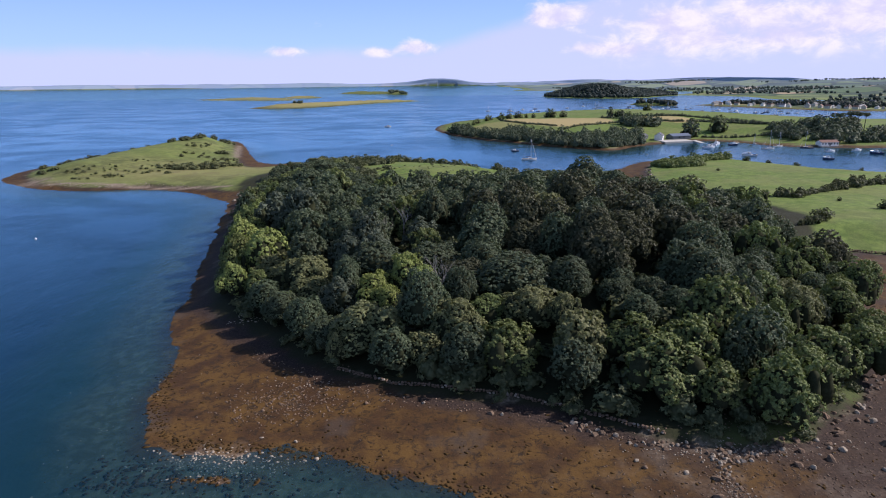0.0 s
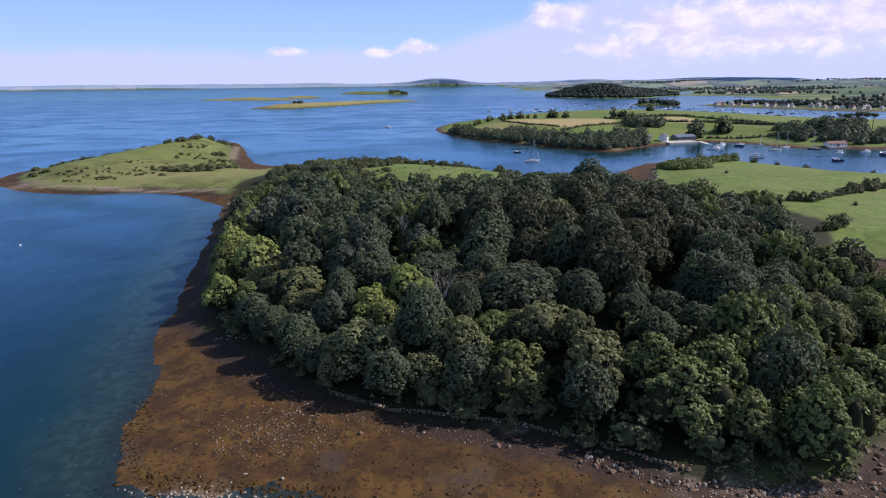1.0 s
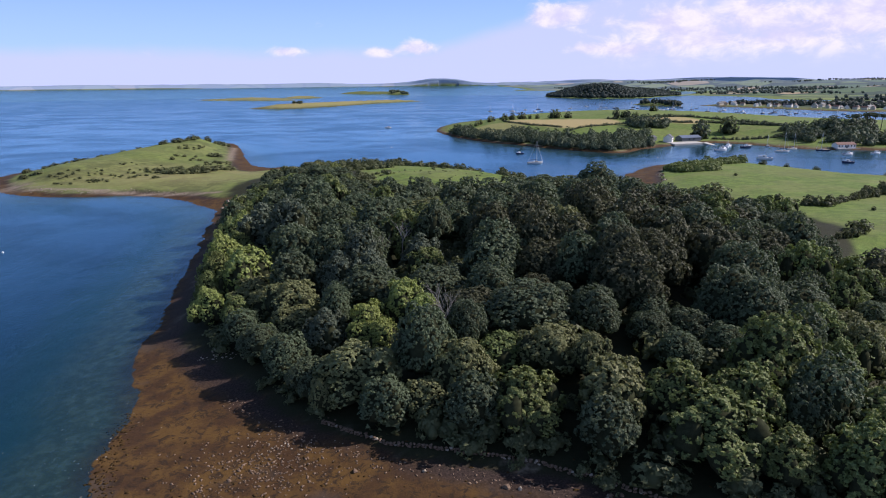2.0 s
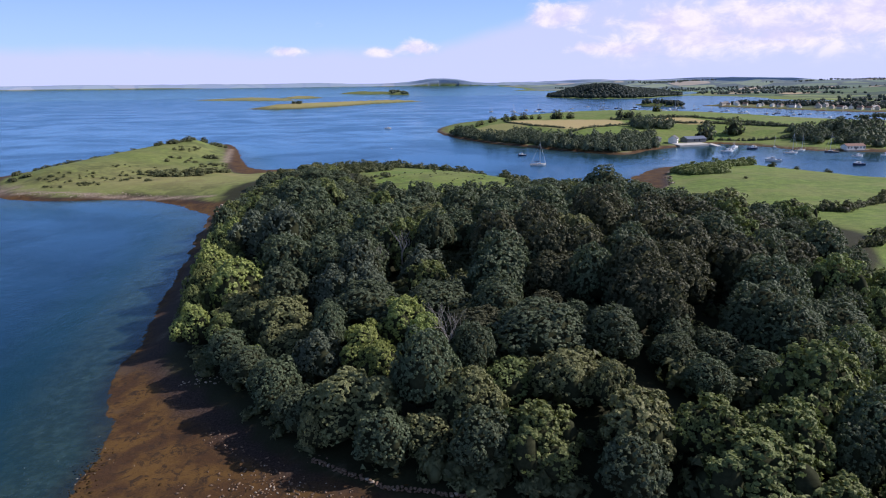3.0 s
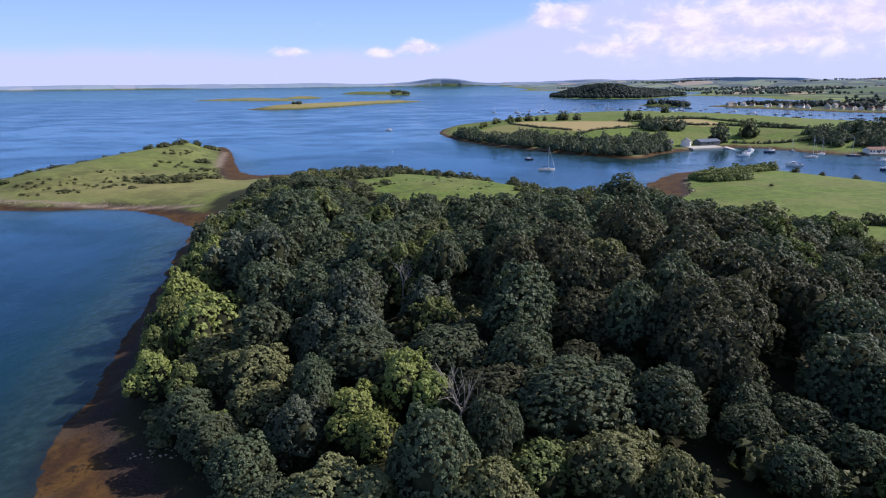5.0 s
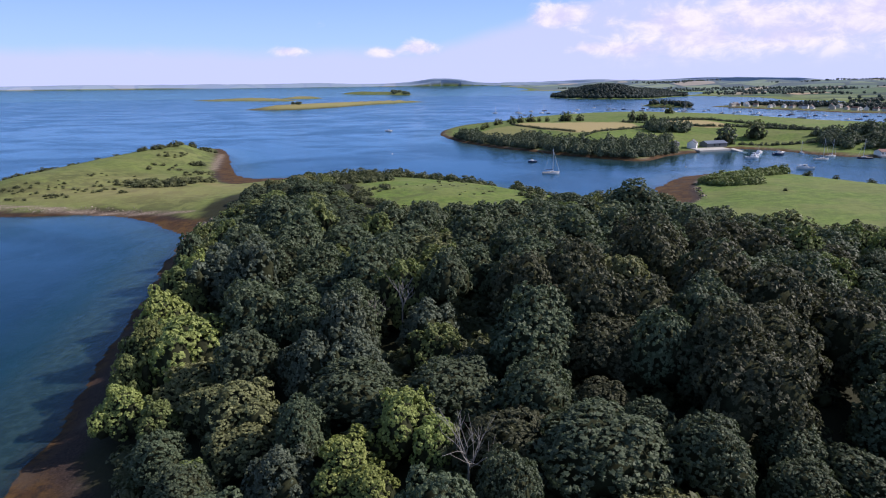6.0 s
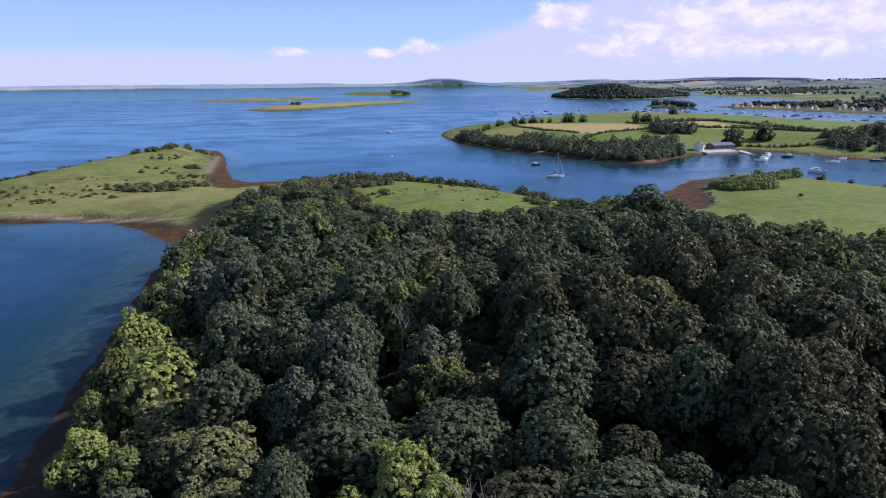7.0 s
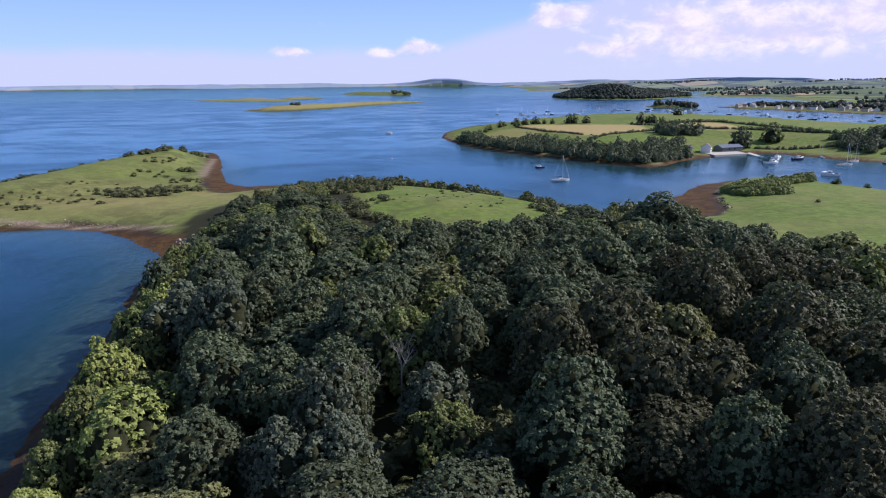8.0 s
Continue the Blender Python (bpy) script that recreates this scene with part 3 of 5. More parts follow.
def crown_shape(rng, radius, tall, count, stems, low, lobed=False):
    """Leaf places on an uneven domed crown, 0 to tall high: one broad dome with smaller ones against it, each of many boughs, each of tufts."""
    base = tall * low
    domes = [(0.0, 0.0, base, radius * (0.6 if lobed else 0.84), tall - base)]
    sides = stems + 1 if lobed else stems - 2
    for k in range(sides):
        a = 2 * math.pi * (k + rng.uniform(-0.35, 0.35)) / sides
        out = radius * (rng.uniform(0.4, 0.72) if lobed else rng.uniform(0.36, 0.62))
        girth = radius * (rng.uniform(0.3, 0.48) if lobed else rng.uniform(0.46, 0.6))
        domes.append((math.cos(a) * out, math.sin(a) * out, base * rng.uniform(0.5, 1.25 if lobed else 1.0), girth, (tall - base) * rng.uniform(0.42 if lobed else 0.5, 0.96)))
    heads = []
    for i, (dx, dy, dz, dr, up) in enumerate(domes):
        many = 30 if i == 0 else 11 if lobed else 15
        for k in range(many):
            rise = 1 - (k + 0.5) / many * 1.3
            a = 2.39996 * k + rng.uniform(-0.35, 0.35) + i
            flat = math.sqrt(max(0.0, 1 - rise * rise))
            hr = dr * rng.uniform(0.24, 0.37) * (1.0 if i == 0 else 1.2)
            reach = rng.uniform(0.8, 1.1)
            if k > 3 and rng.random() < 0.1:
                continue
            heads.append((dx + math.cos(a) * flat * (dr - hr * 0.6) * reach, dy + math.sin(a) * flat * (dr - hr * 0.6) * reach, dz + (rise * (up - hr * 0.7) if rise > 0 else rise * dz * 0.9) * reach, hr))
    heads = np.array(heads)
    share = heads[:, 3] ** 2
    want = max(12, count // 8)
    pick = rng.choice(len(heads), want * 7, p=share / share.sum())
    d = unit(rng.normal(0, 1, (len(pick), 3)) + (0, 0, 0.15))
    at = heads[pick, :3] + d * heads[pick, 3:4] * rng.uniform(0.93, 1.08, (len(pick), 1))
    gap = np.full(len(pick), 1e9)
    for hx, hy, hz, hr in heads:
        gap = np.minimum(gap, np.sqrt((at[:, 0] - hx) ** 2 + (at[:, 1] - hy) ** 2 + (at[:, 2] - hz) ** 2) - hr * 0.9)
    dome = np.full(len(pick), 1e9)
    for dx, dy, dz, dr, up in domes:
        dome = np.minimum(dome, np.sqrt((at[:, 0] - dx) ** 2 + (at[:, 1] - dy) ** 2 + ((at[:, 2] - dz) * dr / np.where(at[:, 2] > dz, up, max(dz, 0.1))) ** 2) - dr * 0.78)
    keep = np.nonzero((gap > -0.01 * radius) & (dome > 0) & (at[:, 2] > 0))[0][:want]
    middle = unit((at[keep] - (0, 0, base)) * (1, 1, radius / (tall - base)))
    tuft, out = at[keep], unit(d[keep] + 0.9 * middle)
    reach = radius * 1.6 / math.sqrt(want) * rng.uniform(0.5, 1.45, len(keep))
    k = np.repeat(np.arange(len(keep)), count // max(1, len(keep)))
    way = unit(1.0 * out[k] + 0.68 * rng.normal(0, 1, (len(k), 3)) + (0, 0, 0.25))
    at = tuft[k] + way * (reach[k] * rng.uniform(0.6, 1.1, len(k)))[:, None]
    return at, unit(0.75 * way + 0.75 * out[k] + (0, 0, 0.1)), domes


def ball_arrays(subdivisions):
    bm = bmesh.new()
    bmesh.ops.create_icosphere(bm, subdivisions=subdivisions, radius=1.0)
    out = np.array([v.co[:] for v in bm.verts]), np.array([[v.index for v in f.verts] for f in bm.faces])
    bm.free()
    return out


BALL_V, BALL_F = ball_arrays(1)
ROUND_BALL = ball_arrays(2)


def foliage_mesh(name, seed, radius, tall, count, size, mat, stems=6, low=0.3, lobed=False):
    rng = np.random.default_rng(seed)
    at, facing, domes = crown_shape(rng, radius, tall, count, stems, low, lobed)
    v, f = leaves(rng, at, facing, size)
    vs, fs, base = [v], [f], len(v)
    # dark balls for twigs and painted-in shade, so no daylight shows through the middle
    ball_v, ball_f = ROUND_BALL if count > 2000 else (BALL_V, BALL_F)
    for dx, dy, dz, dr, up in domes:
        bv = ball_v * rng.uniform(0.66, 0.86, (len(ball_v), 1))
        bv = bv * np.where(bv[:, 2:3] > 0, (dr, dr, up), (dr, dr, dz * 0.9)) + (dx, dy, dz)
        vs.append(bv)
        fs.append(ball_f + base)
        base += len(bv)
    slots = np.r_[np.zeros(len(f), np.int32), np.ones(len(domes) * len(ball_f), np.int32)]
    return raw_mesh(name, np.concatenate(vs), np.concatenate(fs), [mat, INNER_SHADE], slots)


def limb(bm, a, b, ra, rb, sides=6):
    a, b = Vector(a), Vector(b)
    q = (b - a).to_track_quat("Z", "Y")
    rings = []
    for p, r in ((a, ra), (b, rb)):
        rings.append([bm.verts.new(p + q @ Vector((r * math.cos(2 * math.pi * k / sides), r * math.sin(2 * math.pi * k / sides), 0))) for k in range(sides)])
    for k in range(sides):
        bm.faces.new((rings[0][k], rings[0][(k + 1) % sides], rings[1][(k + 1) % sides], rings[1][k]))
    bm.faces.new(rings[1])


def trunk_mesh(seed, tall, thick, forks=5):
    rng = random.Random(seed)
    bm = bmesh.new()
    p, r = Vector((0, 0, -0.6)), thick * 1.25
    knots = []
    for k in range(4):
        q = p + Vector((rng.uniform(-0.25, 0.25), rng.uniform(-0.25, 0.25), (tall + 0.6) / 4))
        limb(bm, p, q, r, r * 0.78)
        p, r = q, r * 0.78
        knots.append((q.copy(), r))
    for k in range(forks):
        q, r = knots[1 + k % 3]
        a = 2 * math.pi * (k * 0.38 + rng.uniform(0, 0.1))
        e = q + Vector((math.cos(a) * tall * 0.32, math.sin(a) * tall * 0.32, tall * rng.uniform(0.18, 0.3)))
        limb(bm, q, e, r * 0.6, r * 0.22, 5)
    me = bpy.data.meshes.new("trunk")
    bm.to_mesh(me)
    bm.free()
    me.materials.append(BARK)
    return me


def tree_kind(name, label, crown, trunk, foot, group):
    """A tree at the origin: an empty that carries trunk and crown."""
    ob = tagged(new(name), label, "tree", group)
    t = new("trunk", trunk)
    t.parent = ob
    c = new("crown", crown)
    c.parent, c.location = ob, (0, 0, foot)
    return ob


def put(kind, x, y, scale=1.0, turn=0.0, z=None, squash=1.0, lean=0.0, lift=0.0):
    """A copy of a kind of thing, standing on the ground there."""
    z = ground_at(x, y) if z is None else z
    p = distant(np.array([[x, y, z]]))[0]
    m = Matrix.LocRotScale(Vector(p), Euler((lean, 0, turn)), (scale, scale, scale * squash))
    ob = copy_thing(kind, m)
    ob.matrix_basis = m
    if lift > 0:
        for c in ob.children:
            if c.name.startswith("crown"):
                c.location.z += lift / (scale * squash)
            else:
                c.scale.z = 1 + lift / (5.2 * scale * squash)
    return ob


def forget(kinds):
    for k in kinds:
        for o in (*k.children_recursive, k):
            bpy.data.objects.remove(o)


# ---- the wood ----
TRUNKS = [trunk_mesh(k, 5.2, 0.28) for k in range(3)]
WOOD_GROUP = "broadleaved wood by the shore"
LABELS = {"deep": "broadleaved tree deep in the wood, shade put into its dark green leaf", "dark": "tall dark green broadleaved tree in dense wood", "mid": "mid-green broadleaved tree with a domed crown",
          "light": "bright yellow-green broadleaved tree at the wood's edge", "olive": "olive-green broadleaved tree tinged with brown",
          "grey": "grey-green broadleaved tree with silvery leaf undersides"}
MATS = {"deep": LEAF_SHADED, "dark": LEAF_DARK, "mid": LEAF_MID, "light": LEAF_LIGHT, "olive": LEAF_OLIVE, "grey": LEAF_GREY}
KINDS, FULL_KINDS, THIN_KINDS = {key: [] for key in MATS}, {key: [] for key in MATS}, {key: [] for key in MATS}
for key, many in (("deep", 4), ("dark", 4), ("mid", 4), ("light", 3), ("olive", 2), ("grey", 2)):
    for k in range(many):
        s = 100 + 17 * k + 3 * len(key)
        for kinds, count, size in ((FULL_KINDS, 10800, 0.165), (KINDS, 6400, 0.215), (THIN_KINDS, 3300, 0.3)):
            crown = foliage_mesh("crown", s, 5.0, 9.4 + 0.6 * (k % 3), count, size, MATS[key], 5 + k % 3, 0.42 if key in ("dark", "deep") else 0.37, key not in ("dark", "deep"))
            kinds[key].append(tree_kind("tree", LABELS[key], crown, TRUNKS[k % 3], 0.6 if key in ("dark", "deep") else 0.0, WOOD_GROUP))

# trees that stand out: x, y, crown radius, height of the top above the sea
LIGHT_TREES = [(-50.5, 149, 4.4, 10.6), (-46, 162.5, 6.8, 16.6), (-62, 209.5, 5.0, 14.6), (-57.5, 179, 5.6, 15.4), (-8, 136, 4.6, 16.8), (-14.5, 129.5, 4.6, 14.8), (-3.8, 133, 3.4, 15.4), (-11.5, 126, 3.4, 12.5)]
OLIVE_TREES = [(-31, 143.5, 5.8, 14.2), (-28, 137, 5.0, 11.5), (-14.5, 114.5, 7.2, 13.6), (3, 112.5, 5.2, 15.0), (17, 116, 5.4, 15.0), (24.5, 105.5, 6.2, 15.2), (70, 120, 5.0, 13.6), (-2.5, 109, 3.8, 9.4), (-19.5, 112.5, 2.8, 7.0)]
MID_TREES = [(33, 104, 4.8, 14.2), (42, 101.8, 5.2, 14.6), (35.5, 96, 6.6, 12.6), (50, 110, 6.8, 19.0), (82, 127.5, 5.4, 12.8), (63, 100.5, 6.0, 12.8), (51, 88.5, 5.6, 13.6), (11.5, 104.5, 5.4, 12.0), (-34, 132, 3.4, 8.4),
             (-10.5, 176, 5.5, 21.5), (80, 113, 5.0, 12), (95, 141, 5.4, 12.5), (74, 106, 5.0, 11), (43, 92.5, 4.6, 10.5), (83, 214, 6.2, 19.4), (74, 188, 6.4, 19.6), (9, 118, 5.0, 13.5), (57, 94, 4.6, 12), (-55, 168, 4.6, 14.5), (-53, 156.5, 4.0, 12.5), (-57, 189, 5.0, 14.8), (-64, 221, 5.0, 14.4), (-67, 236, 5.0, 13.6)]
GREY_TREES = [(-18.3, 158.5, 5.2, 22.0), (-16, 152.5, 4.8, 17.4), (-23.5, 152.5, 4.6, 17.2), (-6, 164.5, 5.2, 18.2), (-0.5, 150.5, 3.4, 14.6), (-22, 128.5, 4.6, 13.0)]
# ends with low trees added to darken gaps where only shade lies
DARK_TREES = [(9.5, 150, 6.0, 21.2), (9, 139.5, 5.4, 19.0), (11.5, 155, 6.2, 22.6), (26, 127, 5.0, 17.0), (34, 136, 6.6, 22.6), (34.5, 143, 6.4, 23.6), (42.5, 147, 7.0, 23.0), (53, 133, 6.6, 18.6), (54.5, 126.5, 6.0, 18.0), (66.5, 134, 6.4, 16.2),
              (58, 154, 7.0, 22.2), (76.5, 167, 6.8, 17.2), (48.5, 160, 7.2, 25.0), (28, 157.5, 6.6, 22.8), (21, 158, 6.2, 25.2), (20.5, 173, 7.0, 25.0), (38.5, 188, 7.2, 25.4), (44, 169, 7.0, 25.0), (12, 194.5, 6.6, 23.8), (-35.5, 168.5, 6.6, 19.6),
              (-38.5, 176, 6.0, 18.4), (-49.5, 207, 6.2, 20.2), (-40.5, 208, 6.0, 17.4), (-30.5, 198, 6.4, 19.2), (-57, 263, 6.2, 17.6), (8, 246, 6.0, 18.5), (64, 287, 8.6, 18.4), (97.5, 159, 6.0, 14.2), (88, 270, 5.0, 13), (-19, 167, 5.4, 19.6), (4, 105, 4.4, 11.0), (-9, 108, 4.0, 9.4), (22, 99, 4.4, 10.6), (43, 125.5, 4.4, 13.4), (37, 130, 4.0, 14.2), (46.5, 119, 4.0, 12.4), (37.5, 116, 3.8, 11.8), (-34, 130.5, 4.2, 9.0), (-27.5, 123, 4.6, 10.0), (-22.5, 116.5, 4.2, 9.0), (-39.5, 136.5, 4.2, 9.6), (17, 139, 4.0, 14.0), (21.5, 134, 3.8, 13.6)]
STANDING_OUT = LIGHT_TREES + OLIVE_TREES + MID_TREES + GREY_TREES + DARK_TREES
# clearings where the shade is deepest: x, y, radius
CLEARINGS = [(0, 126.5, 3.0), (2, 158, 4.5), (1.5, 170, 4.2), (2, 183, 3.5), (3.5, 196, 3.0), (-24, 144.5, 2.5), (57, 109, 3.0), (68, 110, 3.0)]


def plant_wood():
    rng = random.Random(5)
    placed = list(CLEARINGS)

    def grow(key, x, y, r, top=None, deep=10.0):
        placed.append((x, y, r))
        kind = rng.choice((FULL_KINDS if 111 < y < 150 else KINDS if y < 212 or r > 8 else THIN_KINDS)[key])
        s = r / 5.0
        tall = top - ground_at(x, y) if top else (7.6 + 3.2 * float(ease(deep, 3, 20)) + 0.3 * r - 4.0 * float(ease(y, 235, 280))) * rng.uniform(0.8, 1.2)
        if not top:
            # lower trees before the ones that stand out
            cap = min([peak - 4.5 + 0.38 * (b - y) for a, b, _, peak in STANDING_OUT if 0 < b - y < 18 and abs(x - a) < r] + [99.0])
            tall = min(tall, cap - ground_at(x, y))
        if not top and any(math.hypot(x - a - 5, y - b) < 9 for a, b, _, _ in LIGHT_TREES):
            tall *= 0.85
        elif not top and x < -40 and y < 260:
            tall *= 1.3
        tall = max(tall, 6.5)
        squash = min(max(tall / (10.2 * s), 0.6), 1.2 if y > 112 else 1.4)
        put(kind, x, y, s, rng.uniform(0, 6.28), None, squash, 0.0, max(0.0, tall - 10.2 * s * squash))

    for key, rows in (("light", LIGHT_TREES), ("olive", OLIVE_TREES), ("mid", MID_TREES), ("grey", GREY_TREES), ("dark", DARK_TREES)):
        for x, y, r, top in rows:
            # the darker leaf stands in for shade in the wood's middle
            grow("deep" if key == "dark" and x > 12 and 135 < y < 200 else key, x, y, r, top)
    tries = np.array([(rng.uniform(-96, 122), rng.uniform(84, 384)) for _ in range(10500)])
    inner = depth_in(tries[:, 0], tries[:, 1], WOOD_EDGE, 60)
    for (x, y), d in zip(tries, inner):
        r = rng.uniform(5.2, 8.6) if d > 12 else rng.uniform(3.8, 5.6)
        if len(placed) >= 310 or d < r * (0.6 if x < -25 and y < 280 else 0.42) or any((x - a) ** 2 + (y - b) ** 2 < (0.64 * (r + c)) ** 2 for a, b, c in placed):
            continue
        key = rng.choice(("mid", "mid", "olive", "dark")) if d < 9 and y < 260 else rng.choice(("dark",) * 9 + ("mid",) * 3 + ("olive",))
        # darker kinds chosen here in place of shading
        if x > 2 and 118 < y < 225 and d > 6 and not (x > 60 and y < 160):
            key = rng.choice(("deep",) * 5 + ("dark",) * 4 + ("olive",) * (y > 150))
        elif x < -5 and y < 230:
            key = rng.choice(("mid",) * 3 + ("olive",) + ("grey",) * 2 + ("dark",) * 8)
        elif x > 60 and y < 160:
            key = rng.choice(("mid", "mid", "olive", "dark"))
        # dark kinds paint the deep shadow of this corner
        elif x > 36 and 98 < y <= 132:
            key = rng.choice(("dark", "dark", "deep"))
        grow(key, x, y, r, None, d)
    # young trees in the gaps
    for (x, y), d in zip(tries, inner):
        r = rng.uniform(3.2, 4.4)
        if len(placed) >= 345 or d < 3 or any((x - a) ** 2 + (y - b) ** 2 < (0.62 * (r + c)) ** 2 for a, b, c in placed):
            continue
        grow("dark" if x > 30 else rng.choice(("dark", "dark", "mid", "olive")), x, y, r, None, d * 0.6)
    return len(placed)


plant_wood()
forget([k for ks in (*FULL_KINDS.values(), *KINDS.values(), *THIN_KINDS.values()) for k in ks])

# ---- hedges, scrub and other trees ----
def thing(name, mesh, label, category, group="", kind=""):
    return tagged(new(name, mesh), label, category, group, kind)


BUSHES = [foliage_mesh("bush", 500 + k, 1.0, 1.5, 420, 0.13, LEAF_SCRUB, 4, 0.25) for k in range(4)]
SMALL_BUSHES = [foliage_mesh("bush", 540 + k, 1.0, 1.5, 260, 0.14, LEAF_SCRUB, 4, 0.25) for k in range(4)]
BRIGHT_BUSHES = [foliage_mesh("bush", 520 + k, 1.0, 1.5, 420, 0.13, LEAF_OLIVE, 4, 0.25) for k in range(2)]


def bush(x, y, r, label, group, rng, squash=1.0, bright=0.12, into=None):
    """A bush of its own, or, with into, one that joins a thicket that nobody could count."""
    me = rng.choice(SMALL_BUSHES if into is not None and (bright < 0 or r < 1.3) else BRIGHT_BUSHES if rng.random() < bright else BUSHES)
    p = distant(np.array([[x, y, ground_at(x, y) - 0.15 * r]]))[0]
    m = Matrix.LocRotScale(Vector(p), Euler((0, 0, rng.uniform(0, 6.28))), (r * rng.uniform(0.85, 1.2), r * rng.uniform(0.85, 1.2), r * squash * rng.uniform(0.8, 1.2)))
    if into is not None:
        into.append((me, m))
        return
    thing("bush", me, label, "bush", group).matrix_basis = m


def bush_row(line, gap, r, label, group, rng, spread=1.5, squash=1.0, skip=0.0, bright=0.12, into=None):
    for (ax, ay), (bx, by) in zip(line, line[1:]):
        n = max(1, int(math.hypot(bx - ax, by - ay) / gap))
        for k in range(n):
            if rng.random() < skip:
                continue
            t = (k + rng.random()) / n
            bush(ax + (bx - ax) * t + rng.uniform(-spread, spread), ay + (by - ay) * t + rng.uniform(-spread, spread), rng.uniform(*r), label, group, rng, squash, bright, into)


def bush_patch(cx, cy, wide, long, many, r, label, group, rng, squash=0.8, bright=0.25, into=None):
    for _ in range(many):
        a, q = rng.uniform(0, 6.283), math.sqrt(rng.random())
        bush(cx + math.cos(a) * q * wide, cy + math.sin(a) * q * long, rng.uniform(*r), label, group, rng, squash, bright, into)


def mesh_arrays(me):
    v = np.empty(len(me.vertices) * 3, np.float32)
    me.vertices.foreach_get("co", v)
    f = np.empty(len(me.loops), np.int32)
    me.loops.foreach_get("vertex_index", f)
    return v.reshape(-1, 3), f.reshape(-1, 3)


def joined(name, label, category, rows, mat):
    """One mesh of many alike pieces at their poses."""
    vs, fs, base, known = [], [], 0, {}
    for me, m in rows:
        if me.name not in known:
            known[me.name] = mesh_arrays(me)
        v, f = known[me.name]
        a = np.array(m)
        vs.append(v @ a[:3, :3].T + a[:3, 3])
        fs.append(f + base)
        base += len(v)
    return thing(name, raw_mesh(name, np.concatenate(vs), np.concatenate(fs), [mat]), label, category, "", "stuff")


def plant_scrub():
    rng = random.Random(11)
    point = "scrub on the grassy point"
    gorse = "low dark green gorse bush on rough pasture"
    bush_row([(-252, 395), (-254, 425), (-243, 480), (-237, 535), (-222, 575)], 3.4, (1.4, 3.0), gorse, point, rng, 3.0, 0.8, 0.15)
    bush_row([(-212, 500), (-196, 556), (-186, 566)], 3.5, (1.6, 3.2), gorse, point, rng, 3.5, 0.8)
    for cx, cy, w, l, n, a, b in ((-152, 394, 17, 12, 74, 1.2, 2.8), (-146, 402, 11, 9, 26, 1.6, 3.0), (-170, 400, 14, 10, 30, 0.5, 1.5), (-132, 408, 4, 4, 7, 1.6, 2.6), (-150, 440, 12, 9, 18, 0.6, 1.5), (-166, 478, 4, 6, 5, 1.8, 2.8), (-186, 356, 9, 6, 13, 0.6, 1.2), (-200, 352, 7, 4, 6, 0.5, 1.1),
                                (-232, 374, 8, 6, 9, 1.2, 2.2), (-178, 455, 14, 12, 10, 0.8, 1.7), (-186, 396, 18, 26, 16, 0.5, 1.2), (-160, 362, 5, 3, 4, 0.9, 1.7), (-205, 372, 14, 14, 26, 0.5, 1.3), (-176, 372, 12, 7, 16, 0.5, 1.3), (-190, 500, 9, 16, 14, 0.9, 1.8)):
        bush_patch(cx, cy, w, l, n, (a, b), gorse, point, rng, 0.66, 0.4)
    bramble = "bramble and blackthorn bush at the pasture's edge"
    back, rows = "", []
    bush_row([(-86, 366), (-76, 392), (-60, 420), (-36, 424), (-12, 410)], 2.6, (1.7, 3.1), bramble, back, rng, 3.0, 1.0, into=rows)
    bush_row([(-12, 410), (10, 390), (28, 372), (48, 352), (66, 346)], 3.0, (1.0, 2.3), bramble, back, rng, 2.0, 0.9, 0.2, into=rows)
    bush_row([(66, 346), (84, 338), (94, 326)], 2.4, (2.0, 3.4), bramble, back, rng, 3.0, 1.0, into=rows)
    bush_row([(-62, 345), (-48, 338), (-34, 318), (-20, 300), (-4, 296), (18, 300), (38, 320)], 3.0, (1.2, 2.6), bramble, back, rng, 2.5, 0.9, into=rows)
    bush_patch(-60, 392, 12, 14, 34, (1.4, 3.0), bramble, back, rng, 1.0, into=rows)
    bush_patch(-46, 392, 18, 18, 40, (1.0, 2.4), bramble, back, rng, 0.8, into=rows)
    bush_patch(-38, 345, 10, 16, 20, (0.8, 2.0), bramble, back, rng, 0.7, into=rows)
    bush_row([(-52, 415), (-30, 416), (-8, 400), (14, 380)], 2.2, (1.6, 3.0), bramble, back, rng, 3.0, 0.9, into=rows)
    bush_patch(40, 334, 12, 8, 16, (1.0, 2.2), bramble, back, rng, 0.8, into=rows)
    bush_patch(-5, 345, 26, 22, 26, (0.3, 0.8), bramble, back, rng, 0.5, into=rows)
    bush_patch(32, 356, 6, 4, 7, (1.6, 2.8), bramble, back, rng, 1.0, into=rows)
    bush_patch(0, 372, 10, 5, 8, (0.5, 1.1), bramble, back, rng, 0.7, into=rows)
    joined("pasture_scrub", "bramble and blackthorn scrub round a small pasture", "scrub", rows, LEAF_SCRUB)
    rows = []
    mound = "wind-clipped dense green scrub beside the beach"
    bush_patch(143, 388, 13, 14, 110, (2.2, 3.4), mound, "thicket beside the beach", rng, 0.75, 0.0, into=rows)
    bush_row([(150, 398), (168, 412), (182, 420), (188, 424)], 1.2, (2.4, 3.6), mound, "thicket beside the beach", rng, 3.0, 0.8, 0.0, 0.0, into=rows)
    joined("thicket", "wind-clipped dense green scrub beside the beach", "scrub", rows, LEAF_MID)
    rows = []
    hedge = "dark unclipped hawthorn in a field hedge"
